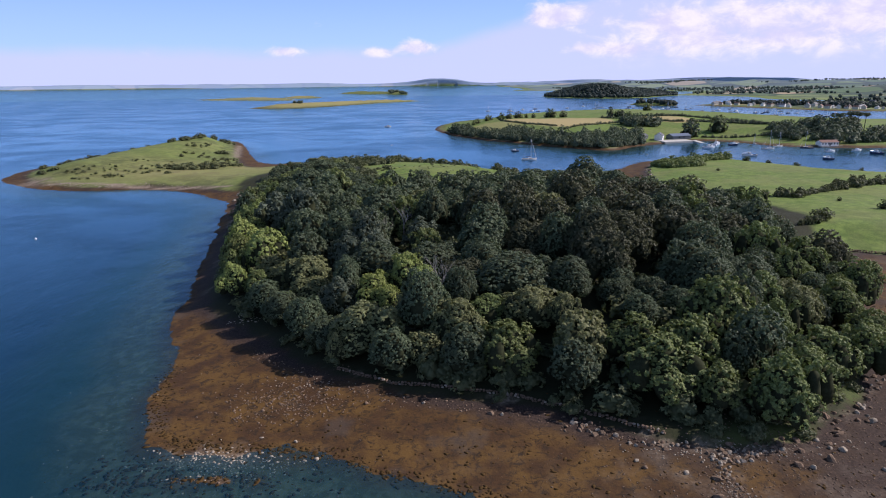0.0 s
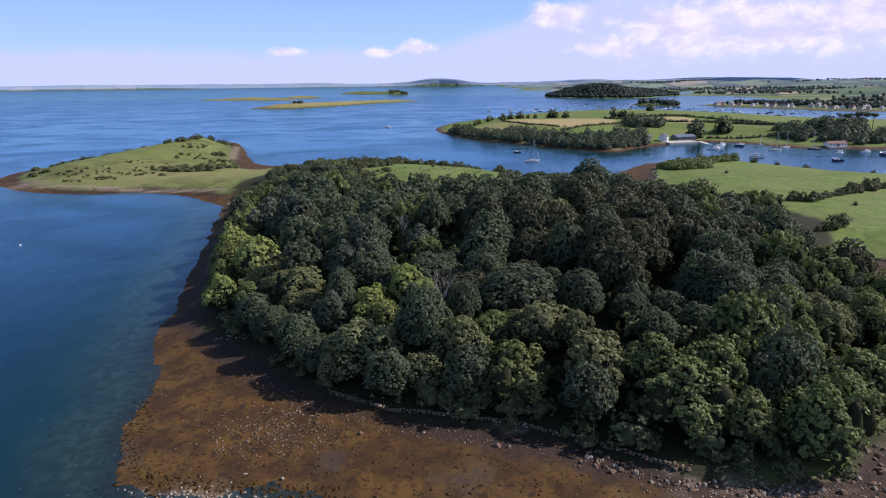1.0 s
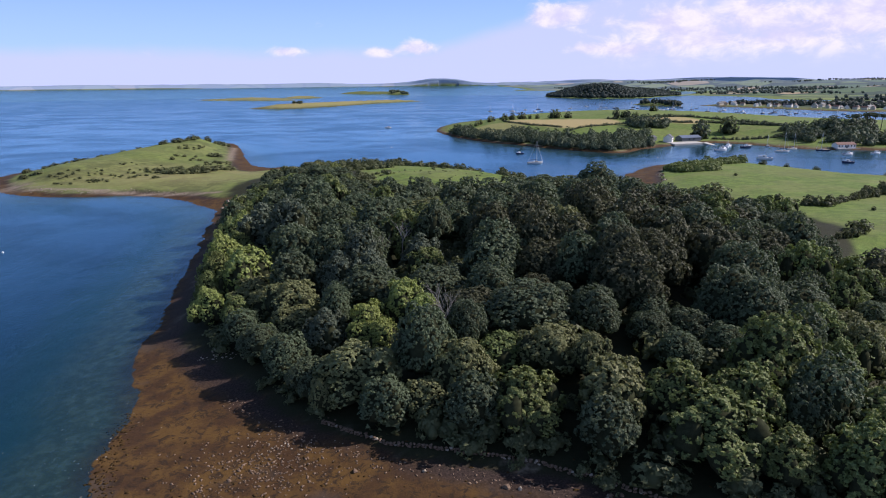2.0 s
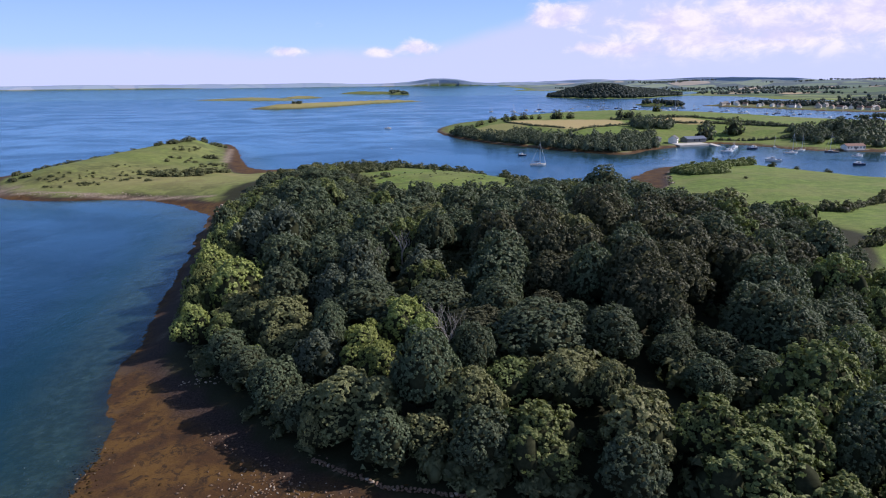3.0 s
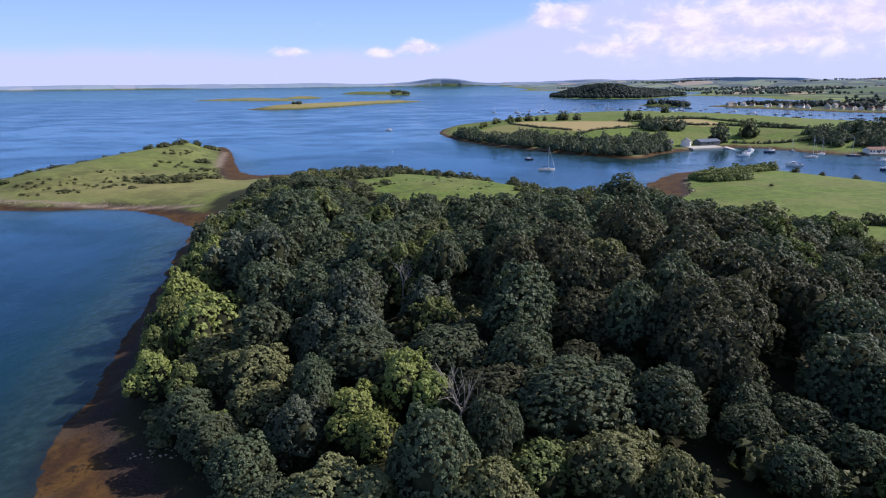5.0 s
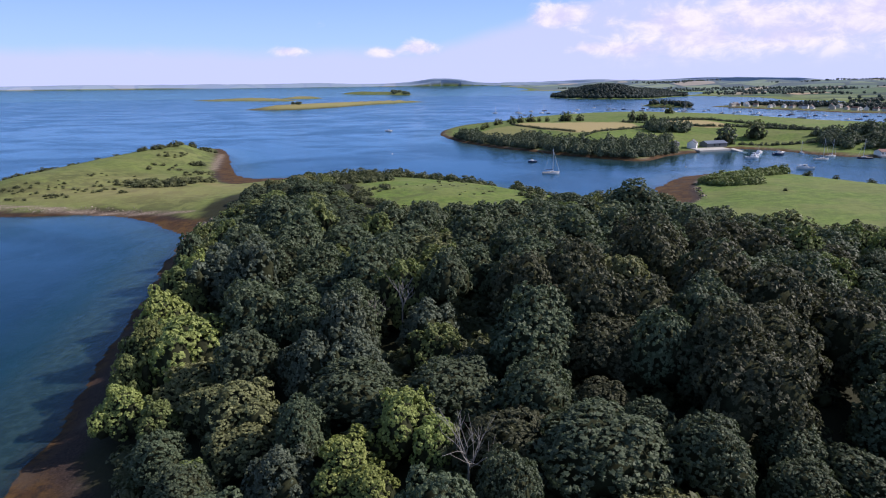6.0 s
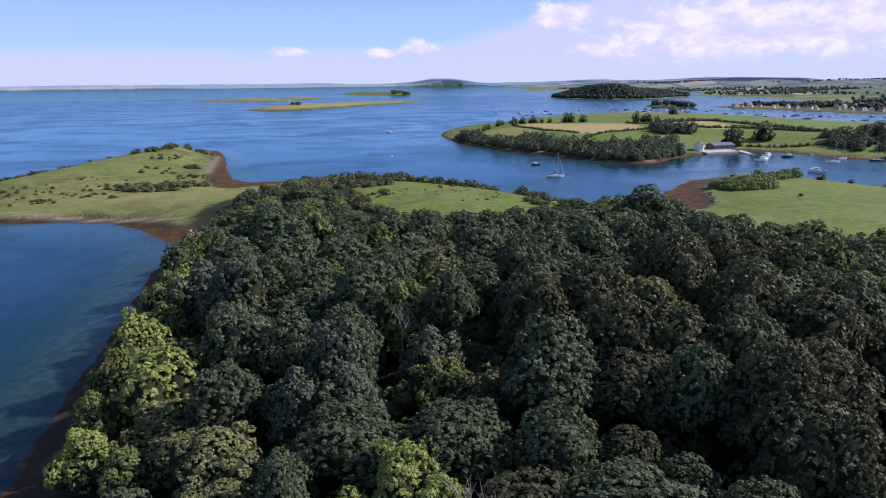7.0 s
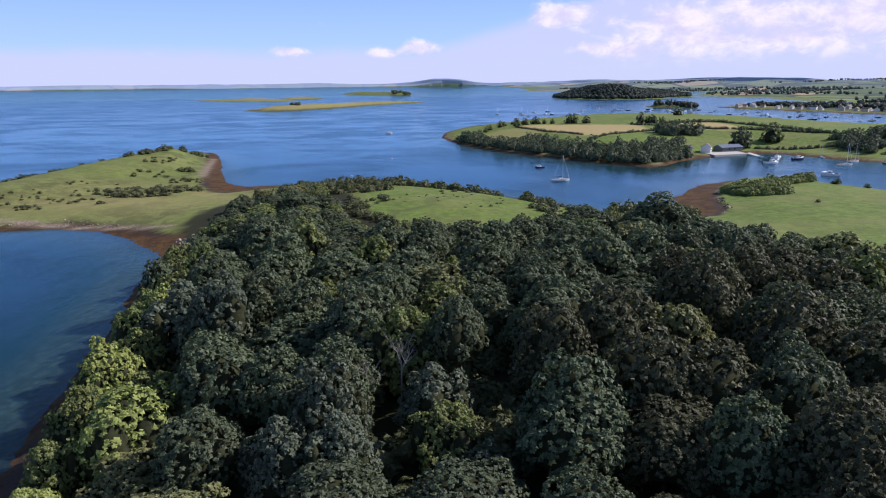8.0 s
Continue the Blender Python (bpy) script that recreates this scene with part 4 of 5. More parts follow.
    bush_row([(112, 262), (128, 268), (146, 262), (162, 272), (176, 281), (192, 289), (212, 296), (250, 305)], 1.8, (1.3, 2.6), hedge, "field hedge", rng, 1.6, 1.0, 0.08, into=rows)
    bush_row([(168, 284), (196, 302), (230, 312)], 3.4, (1.2, 2.2), hedge, "field hedge", rng, 1.5, 1.0, 0.3, into=rows)
    joined("field_hedge", "dark unclipped hawthorn hedge across green pasture", "hedge", rows, LEAF_SCRUB)
    single = "lone dark bush in green pasture"
    for x, y, r in ((123, 211, 1.7), (126, 212, 2.0), (129, 214, 2.1), (133, 218, 2.7), (131, 220, 2.1), (120, 210, 1.3), (162, 231, 2.2), (165.5, 232, 1.8), (157, 250, 1.0), (152, 352, 1.1), (216, 390, 2.1), (205, 402, 1.8), (196, 413, 2.4), (240, 365, 1.7), (184, 428, 2.6)):
        bush(x, y, r, single, "bushes in the eastern pasture", rng, 0.9, 0.0)


def far_tree_kinds():
    out = []
    for k in range(5):
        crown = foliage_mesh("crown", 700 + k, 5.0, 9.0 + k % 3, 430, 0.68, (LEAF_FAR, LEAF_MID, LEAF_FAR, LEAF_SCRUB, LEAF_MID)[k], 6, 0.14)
        out.append(tree_kind("tree", ("dark green waterside tree on the island", "rounded mid-green tree on the island")[k in (1, 4)], crown, TRUNKS[k % 3], -0.6, "trees on the middle island"))
    return out


FAR_KINDS = far_tree_kinds()


def plant_island():
    rng = random.Random(23)
    placed = []

    belts = []
    crowns = [c.data for k in FAR_KINDS for c in k.children if c.name.startswith("crown")]

    def grow(x, y, r, tall=1.0, gap=0.55, single=False):
        if any((x - a) ** 2 + (y - b) ** 2 < (gap * (r + c)) ** 2 for a, b, c in placed) or 170 < x < 225 and 545 < y < 594:
            return
        placed.append((x, y, r))
        if single:
            put(rng.choice(FAR_KINDS), x, y, r / 5.0, rng.uniform(0, 6.28), None, tall * rng.uniform(0.85, 1.15))
        else:
            s = r / 5.0
            belts.append((rng.choice(crowns), Matrix.LocRotScale(Vector((x, y, ground_at(x, y))), Euler((0, 0, rng.uniform(0, 6.28))), (s, s, s * tall * rng.uniform(0.85, 1.15)))))

    xs = np.array([(rng.uniform(0, 185), rng.uniform(500, 760)) for _ in range(5200)])
    d = depth_in(xs[:, 0], xs[:, 1], MIDDLE_ISLE, 100)
    for (x, y), q in zip(xs, d):
        deep = 20 + 20 * float(ease(x, 20, 80)) + 7 * math.sin(x * 0.11)
        if 4 < q < deep and y < 700:
            grow(x, y, rng.uniform(2.4, 4.6), 0.95)
    for cx, cy, w, l, n, a, b in ((158, 572, 12, 22, 40, 3.5, 6.0), (196, 642, 18, 10, 40, 3.5, 6.0), (229, 598, 2, 3, 2, 7.5, 8.5), (262, 612, 2, 2, 1, 8.0, 8.5), (305, 560, 14, 20, 30, 3.4, 5.4),
                                (345, 545, 34, 22, 60, 3.4, 5.8), (390, 545, 24, 20, 40, 4.0, 6.5), (310, 592, 10, 12, 14, 4.0, 6.0), (350, 590, 30, 14, 40, 4.5, 7.0), (430, 560, 30, 30, 40, 4.0, 6.0)):
        for _ in range(n):
            t, q = rng.uniform(0, 6.283), math.sqrt(rng.random())
            x, y = cx + math.cos(t) * q * w, cy + math.sin(t) * q * l
            if float(depth_in(np.array([x]), np.array([y]), MIDDLE_ISLE, 50)[0]) > 6:
                grow(x, y, rng.uniform(a, b), 0.78 if x > 280 else 1.0, 0.5, n < 3)
    # field trees and hedgerow trees along the crest and the northern shore
    for line, gap, a, b in (([(60, 760), (100, 772), (150, 760)], 9, 1.6, 5.0), ([(185, 735), (215, 725)], 5, 3.0, 4.6), ([(22, 720), (50, 770), (80, 800)], 10, 1.4, 3.8)):
        for (ax, ay), (bx, by) in zip(line, line[1:]):
            for k in range(int(math.hypot(bx - ax, by - ay) / gap)):
                t = (k + rng.random()) * gap / math.hypot(bx - ax, by - ay)
                grow(ax + (bx - ax) * t + rng.uniform(-3, 3), ay + (by - ay) * t + rng.uniform(-3, 3), rng.uniform(a, b), 1.0, 0.55, True)
    grow(262, 835, 5.0, 1.0, 0.5, True)
    joined("island_woodland", "dark green belt of trees along the island's shore", "woodland", belts, LEAF_FAR)
    hedge, group, rows = "", "", []
    bush_row([(112, 612), (132, 630), (148, 640), (174, 656), (182, 664)], 1.7, (0.9, 1.6), hedge, group, rng, 0.6, 1.0, bright=-1, into=rows)
    bush_row([(176, 722), (204, 696), (232, 664), (264, 656)], 1.7, (0.9, 1.8), hedge, group, rng, 0.6, 1.0, bright=-1, into=rows)
    bush_row([(205, 720), (262, 722), (285, 690), (300, 655), (318, 622)], 1.7, (1.0, 2.1), hedge, group, rng, 0.8, 1.0, bright=-1, into=rows)
    bush_row([(264, 656), (290, 640), (318, 620)], 1.7, (1.2, 2.2), hedge, group, rng, 0.8, 1.0, bright=-1, into=rows)
    bush_row([(228, 596), (262, 582), (300, 576)], 1.7, (0.9, 1.8), hedge, group, rng, 1.0, 1.0, bright=-1, into=rows)
    bush_row([(66, 748), (88, 676), (112, 640)], 1.7, (0.8, 1.4), hedge, group, rng, 0.6, 1.0, bright=-1, into=rows)
    joined("island_hedges", "dark hedges between island fields", "hedge", rows, LEAF_FAR)


def pine_kind():
    rng = np.random.default_rng(9)
    ob = tagged(new("pine"), "tall umbrella-crowned pine with a bare trunk", "tree", "umbrella pines")
    bm = bmesh.new()
    limb(bm, (0, 0, -0.5), (0.3, 0.1, 7), 0.4, 0.28)
    limb(bm, (0.3, 0.1, 7), (0.1, 0.2, 12), 0.28, 0.14)
    for k in range(5):
        a = 1.26 * k
        limb(bm, (0.2, 0.15, 8.5 + 0.4 * k), (2.6 * math.cos(a), 2.6 * math.sin(a), 11.5 + 0.2 * k), 0.12, 0.05, 5)
    part("trunk", bm, BARK, ob)
    vs, fs, base = [], [], 0
    for k in range(9):
        a, q = 2.4 * k, 0.9 * math.sqrt(k)
        at, facing, _ = crown_shape(rng, 1.5, 1.5, 140, 3, 0.3)
        v, f = leaves(rng, at + (q * math.cos(a), q * math.sin(a), 11.2 + 0.5 * (k % 3)), facing, 0.42)
        vs.append(v)
        fs.append(f + base)
        base += len(v)
    c = new("crown", raw_mesh("crown", np.concatenate(vs), np.concatenate(fs), [LEAF_FAR]))
    c.parent = ob
    return ob


def far_woods():
    """Woods too distant to count: one mesh each."""
    rng = np.random.default_rng(31)

    def clumps(name, label, pts, r, per, mat, leaf=0.42):
        z = land_height(pts[:, 0], pts[:, 1])[0]
        n = len(pts)
        rr = rng.uniform(*r, n)
        pick = np.repeat(np.arange(n), per)
        d = unit(rng.normal(0, 1, (n * per, 3)) + (0, 0, 0.4))
        at = np.stack([pts[pick, 0], pts[pick, 1], z[pick] + rr[pick] * 0.7], 1) + d * rr[pick][:, None] * (1, 1, 0.9)
        v, f = leaves(rng, at, d, float(np.mean(r)) * leaf)
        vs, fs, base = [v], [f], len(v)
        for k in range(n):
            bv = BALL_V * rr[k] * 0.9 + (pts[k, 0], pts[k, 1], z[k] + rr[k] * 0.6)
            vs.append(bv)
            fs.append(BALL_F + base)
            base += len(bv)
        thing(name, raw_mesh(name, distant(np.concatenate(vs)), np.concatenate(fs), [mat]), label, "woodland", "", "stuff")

    def inside(line, many, margin=6.0):
        lo, hi = line.min(0), line.max(0)
        p = rng.uniform(lo, hi, (many, 2))
        return p[depth_in(p[:, 0], p[:, 1], line, 60) > margin]

    clumps("island_wood", "dense dark wood covering a distant island", inside(DARK_ISLE, 3600, 8), (5, 8.5), 22, LEAF_ISLE, 0.3)
    clumps("spit_wood", "low dark trees on a distant spit", inside(SPIT, 70, 3), (4, 6), 14, LEAF_ISLE)
    p = inside(FAR_ISLE, 900, 10)
    clumps("islet_wood", "dark trees on a far islet", p[(p[:, 0] > -290) & (p[:, 1] < 3520)], (5, 8), 10, LEAF_FAR)
    t = rng.uniform(0, 1, 260)
    shore = np.stack([560 + 190 * t + rng.normal(0, 16, 260) + 85, 1440 - 330 * t + rng.normal(0, 30, 260) + 85], 1)
    more = np.stack([rng.uniform(720, 1600, 330), rng.uniform(1150, 1750, 330)], 1)
    pts = np.concatenate([shore, more])
    pts = pts[depth_in(pts[:, 0], pts[:, 1], VILLAGE, 60) > 14]
    clumps("village_trees", "dark garden trees among distant village houses", pts, (3.5, 6.5), 12, LEAF_ISLE)
    wild = np.stack([rng.uniform(900, 4200, 6500), rng.uniform(1800, 5600, 6500)], 1)
    keep = (depth_in(wild[:, 0], wild[:, 1], VILLAGE, 60) > 20) & (rough_field(wild[:, 0], wild[:, 1], 420, 7, 2) > 0.16)
    clumps("mainland_woods", "dark woods and hedgerows on far farmland", wild[keep], (4, 8), 7, LEAF_HAZED)
    low = np.concatenate([np.array([[-355.0, 1560.0], [-348, 1566], [-340, 1558]]), rng.normal((-350, 1562), 7, (10, 2))])
    clumps("islet_scrub", "dark scrub on a low grassy islet", low, (2.5, 4), 12, LEAF_FAR)


plant_scrub()
plant_island()
PINE = pine_kind()
for px, py, ps, pt in ((352, 574, 1.0, 0.2), (359, 570, 1.12, 1.4), (366, 571, 1.08, 3.0), (374, 574, 0.98, 4.4)):
    put(PINE, px, py, ps, pt)
forget([*FAR_KINDS, PINE])
far_woods()

# ---- undergrowth and dead trees in the wood ----
def undergrowth():
    rng = random.Random(41)
    rows = []
    tries = np.array([(rng.uniform(-94, 120), rng.uniform(80, 335)) for _ in range(3000)])
    inner = depth_in(tries[:, 0], tries[:, 1], WOOD_EDGE, 60)
    for (x, y), d in zip(tries, inner):
        if (-2.2 < d < 5) or (d >= 7 and rng.random() < 0.22):
            bush(x, y, rng.uniform(1.6, 3.4) * (1 if d > 1.5 else 0.55), "", "", rng, 0.9, -1, rows)
    # extra bushes added to darken clearings that hold only shade
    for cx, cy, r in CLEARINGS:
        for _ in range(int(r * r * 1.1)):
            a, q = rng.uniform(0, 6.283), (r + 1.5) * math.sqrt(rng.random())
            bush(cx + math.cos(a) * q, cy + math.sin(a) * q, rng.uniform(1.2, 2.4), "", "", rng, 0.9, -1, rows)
    joined("undergrowth", "dark holly and bramble undergrowth, partly added to stand for shade", "undergrowth", rows, LEAF_SCRUB)


def dead_tree(x, y, tall, seed, spread=1.1, lean=0.06):
    rng = random.Random(seed)
    ob = tagged(new("dead_tree"), "bleached leafless dead tree among green crowns", "tree", "dead trees")
    bm = bmesh.new()
    limb(bm, (0, 0, -0.5), (lean * tall * 0.75, 0, tall * 0.75), 0.17, 0.1)
    part("trunk", bm, DEADWOOD, ob)

    def fork(bm, p, d, r, n):
        q = p + d * rng.uniform(0.7, 1.1)
        limb(bm, p, q, r, r * 0.65, 5)
        if n > 0:
            for _ in range(2 if n < 3 else 3):
                fork(bm, q, (d * 0.82 + Vector((rng.uniform(-0.8, 0.8), rng.uniform(-0.8, 0.8), rng.uniform(-0.1, 0.55))) * d.length * 0.8), r * 0.62, n - 1)

    for k in range(4):
        bm = bmesh.new()
        a = 1.6 * k + rng.uniform(0, 0.6)
        fork(bm, Vector((lean * tall * (0.57 + 0.06 * k), 0, tall * (0.57 + 0.06 * k))), Vector((math.cos(a) * 0.5, math.sin(a) * 0.5, 0.85)) * spread, 0.1, 3)
        part("branch", bm, DEADWOOD, ob)
    ob.matrix_basis = pose(x, y, ground_at(x, y), 0, 0, rng.uniform(0, 360))


undergrowth()
dead_tree(-0.2, 126.6, 6.8, 3, 1.5)
dead_tree(-10.5, 170, 10.2, 8, 1.0)
dead_tree(-15, 167, 9.0, 12, 0.8)


# ---- boulders, stones and weed on the foreshore ----
def stone_mesh(seed, flat=0.7, detail=2):
    rng = random.Random(seed)
    bm = bmesh.new()
    bmesh.ops.create_icosphere(bm, subdivisions=detail, radius=1.0)
    off = Vector((seed * 3.7, seed * 1.3, 0))
    for v in bm.verts:
        c = v.co.copy()
        k = 1 + 0.32 * noise.noise(c * 1.1 + off) + 0.14 * noise.noise(c * 2.7 + off)
        v.co = Vector((c.x * k * rng.uniform(0.98, 1.02), c.y * k * 0.85, c.z * k * flat))
    # a few flat broken faces
    for _ in range(6):
        n = Vector((rng.uniform(-1, 1), rng.uniform(-1, 1), rng.uniform(-0.2, 1))).normalized()
        lim = rng.uniform(0.35, 0.6)
        for v in bm.verts:
            over = v.co.dot(n) - lim
            if over > 0:
                v.co -= n * over * 0.95
    me = bpy.data.meshes.new("boulder")
    bm.to_mesh(me)
    bm.free()
    return me


STONE_MESHES = []
for k in range(8):
    me = stone_mesh(k + 1)
    me.materials.append(STONE if k < 5 else PALE_STONE)
    STONE_MESHES.append(me)
PEBBLES = [stone_mesh(30 + k, 0.6, 1) for k in range(4)]


def stone_pose(x, y, r, rng, sink=0.25):
    z = max(ground_at(x, y), -0.6)
    return Matrix.LocRotScale(Vector((x, y, z + r * (0.55 - sink) * 0.6)), Euler((rng.uniform(-0.3, 0.3), rng.uniform(-0.3, 0.3), rng.uniform(0, 6.28))), (r * rng.uniform(0.8, 1.3), r, r * rng.uniform(0.7, 1.1)))


def boulder(x, y, r, rng, label, group, pale=0.3):
    me = rng.choice(STONE_MESHES[5:]) if rng.random() < pale else rng.choice(STONE_MESHES[:5])
    thing("boulder", me, label, "boulder", group).matrix_basis = stone_pose(x, y, r, rng)


def along(line, rng):
    lens = [math.dist(a, b) for a, b in zip(line, line[1:])]
    q = rng.uniform(0, sum(lens))
    for (a, b), n in zip(zip(line, line[1:]), lens):
        if q <= n:
            t = q / n
            return a[0] + (b[0] - a[0]) * t, a[1] + (b[1] - a[1]) * t
        q -= n
    return line[-1]


def strew_boulders():
    rng = random.Random(51)
    bank = "grey-brown boulder on the muddy foreshore below the wood"
    for line, many, a, b, wide, pale, group in (
            ([(19, 91.5), (28, 85.5), (38, 82), (46, 82.5), (53, 84.5)], 85, 0.25, 0.62, 1.5, 0.25, "boulders along the wood's edge"),
            ([(36, 80.5), (41, 80.5), (46, 82)], 40, 0.25, 0.6, 0.9, 0.75, "pale boulder heap"),
            ([(39, 80), (38, 74), (37.5, 66)], 50, 0.2, 0.45, 1.0, 0.35, "stones of the old causeway"),
            ([(55, 84), (61, 89), (72, 99), (78, 108)], 48, 0.3, 0.75, 2.6, 0.25, "boulders on the eastern foreshore"),
            ([(86, 122), (98, 142), (108, 160)], 40, 0.25, 0.6, 2.2, 0.2, "boulders on the eastern foreshore")):
        for _ in range(many):
            x, y = along(line, rng)
            boulder(x + rng.gauss(0, wide * 0.6), y + rng.gauss(0, wide * 0.6), rng.uniform(a, b), rng, bank, group, pale)
    for x, y, r in ((35, 72.5, 1.0), (36.5, 76.3, 0.7), (33, 77.5, 0.5), (49, 79, 0.8), (50.5, 78.4, 0.6), (54, 80, 0.9), (57, 82.5, 0.8), (60, 78, 0.6), (64, 84, 0.8), (66, 90, 0.9), (58, 74, 0.55), (28, 79, 0.5), (27.2, 80.5, 0.45), (-22, 87.5, 0.45), (-33.5, 84.8, 0.4), (-18, 83, 0.5), (-12.5, 97.5, 0.5), (-3, 97, 0.5), (8, 93.5, 0.6), (9.5, 93, 0.45)):
        boulder(x, y, r, rng, "large weathered boulder standing on the tidal flat", "lone boulders on the flat", 0.4)
    for _ in range(26):
        x, y = along([(113, 346), (117, 362), (121, 378)], rng)
        boulder(x + rng.gauss(0, 0.9), y + rng.gauss(0, 0.9), rng.uniform(0.4, 1.1), rng, "grey rock bordering the small brown beach", "rocks beside the beach", 0.5)
    for _ in range(22):
        boulder(rng.gauss(-93, 2.2), rng.gauss(300, 4.0), rng.uniform(0.5, 1.2), rng, "pale rock at the corner of the bay", "pale rocks at the bay's corner", 1.0)


def strew_small():
    rng = random.Random(61)
    dark, light, weed = [], [], []

    def scatter(rows, cx, cy, wide, long, many, a, b):
        for _ in range(many):
            x, y, r = rng.gauss(cx, wide), rng.gauss(cy, long), rng.uniform(a, b)
            rows.append((x, y, r))

    scatter(dark, -25, 99, 6, 4.0, 560, 0.08, 0.32)
    scatter(dark, 60, 83, 15, 7, 600, 0.08, 0.26)
    scatter(dark, 40, 78, 12, 5, 450, 0.08, 0.22)
    scatter(dark, 96, 135, 12, 16, 320, 0.12, 0.3)
    scatter(light, -32.5, 82.5, 4.5, 1.9, 260, 0.08, 0.34)
    scatter(light, -26, 81, 4, 1.2, 70, 0.08, 0.26)
    scatter(light, -54, 100, 3.5, 9, 60, 0.06, 0.22)
    scatter(dark, -34, 78, 8, 3.0, 160, 0.06, 0.24)
    scatter(dark, -22, 79, 9, 2.5, 60, 0.08, 0.2)
    scatter(light, -24, 104, 3.0, 2.4, 32, 0.1, 0.26)
    scatter(light, -43, 134.5, 2.6, 1.6, 50, 0.12, 0.34)
    scatter(weed, -43, 80, 4, 2.6, 160, 0.2, 0.7)
    scatter(weed, -30, 78, 8, 1.6, 200, 0.2, 0.6)
    scatter(dark, 62, 80, 12, 8, 700, 0.07, 0.22)
    scatter(dark, 80, 100, 8, 10, 350, 0.08, 0.24)
    scatter(dark, 38, 73, 0.9, 3.6, 260, 0.1, 0.26)
    scatter(light, 38, 74, 0.9, 3.6, 90, 0.1, 0.24)
    scatter(light, 42, 82.5, 7, 1.2, 200, 0.1, 0.25)
    scatter(weed, -20, 92, 15, 7, 170, 0.1, 0.45)
    scatter(weed, 12, 84, 15, 5, 150, 0.1, 0.45)
    scatter(weed, 45, 74, 18, 5, 150, 0.1, 0.45)
    for _ in range(700):
        x, y = along([(-52, 115), (-49, 103), (-46, 94), (-40, 87), (-25, 85.5), (-16, 84), (-8, 79.5), (5, 75), (20, 64)], rng)
        weed.append((x + rng.gauss(0, 1.0), y + rng.gauss(0, 1.0), rng.uniform(0.16, 0.5)))
    for _ in range(260):
        x, y = along([(-37, 119), (-22, 106), (-8, 99), (11, 95), (28, 86)], rng)
        dark.append((x + rng.gauss(-0.4, 1.0), y + rng.gauss(-0.8, 1.0), rng.uniform(0.12, 0.3)))
    for _ in range(110):
        x, y = along([(-212, 341), (-185, 330), (-157, 334), (-131, 328)], rng)
        light.append((x + rng.gauss(0, 2.0), y + rng.gauss(0, 1.4), rng.uniform(0.2, 0.6)))

    def lay(name, label, category, rows, mat, tall):
        p = np.array(rows)
        z = np.maximum(land_height(p[:, 0], p[:, 1])[0], -0.5)
        put_at = []
        for (x, y, r), h in zip(rows, z):
            put_at.append((rng.choice(PEBBLES), Matrix.LocRotScale(Vector((x, y, h + 0.12 * r * tall)), Euler((0, 0, rng.uniform(0, 6.28))), (r * rng.uniform(0.8, 1.5), r, r * tall * rng.uniform(0.7, 1.2)))))
        joined(name, label, category, put_at, mat)

    lay("shore_stones", "small dark stones on the brown foreshore", "stones", dark, STONE, 0.8)
    lay("pale_shore_stones", "small pale stones along the tide line", "stones", light, PALE_STONE, 0.8)
    lay("wrack_clumps", "dark clumps of bladder wrack on the flat", "seaweed", weed, WRACK, 0.3)


def stone_wall(line, name, label, size=0.5):
    """A tumbled drystone wall of separate stones."""
    rng = random.Random(71)
    ob = tagged(new(name), label, "wall")
    ob.matrix_basis = pose(line[0][0], line[0][1], ground_at(*line[0]))
    back = ob.matrix_basis.inverted()
    for (ax, ay), (bx, by) in zip(line, line[1:]):
        n = int(math.hypot(bx - ax, by - ay) / (1.5 * size))
        for k in range(n):
            t = k / n
            x, y = ax + (bx - ax) * t, ay + (by - ay) * t
            g = ground_at(x, y)
            for row in range(2):
                s = new("stone", rng.choice(STONE_MESHES[:5] if size > 0.45 else STONE_MESHES[:6]))
                s.parent = ob
                r = size * rng.uniform(0.84, 1.2)
                s.matrix_basis = back @ Matrix.LocRotScale(Vector((x + rng.gauss(0, 0.24 * size), y + rng.gauss(0, 0.24 * size), g + 0.4 * size + 0.84 * size * row)), Euler((0, 0, rng.uniform(0, 6.28))), (r, r * 0.8, r * 0.62))


strew_boulders()
strew_small()
stone_wall([(-19, 109), (-8, 102.4), (3, 100), (11, 98), (19, 94.6), (28, 88.8), (33, 86)], "stone_wall", "low tumbled grey stone sea wall along the wood's foot", 0.38)
stone_wall([(107, 167), (112, 160), (124, 150), (140, 140)], "stone_wall", "low tumbled drystone wall across brown mud")
stone_wall([(118, 190), (127, 188.5), (136, 184), (160, 171)], "stone_wall", "low drystone sea wall below green pasture")

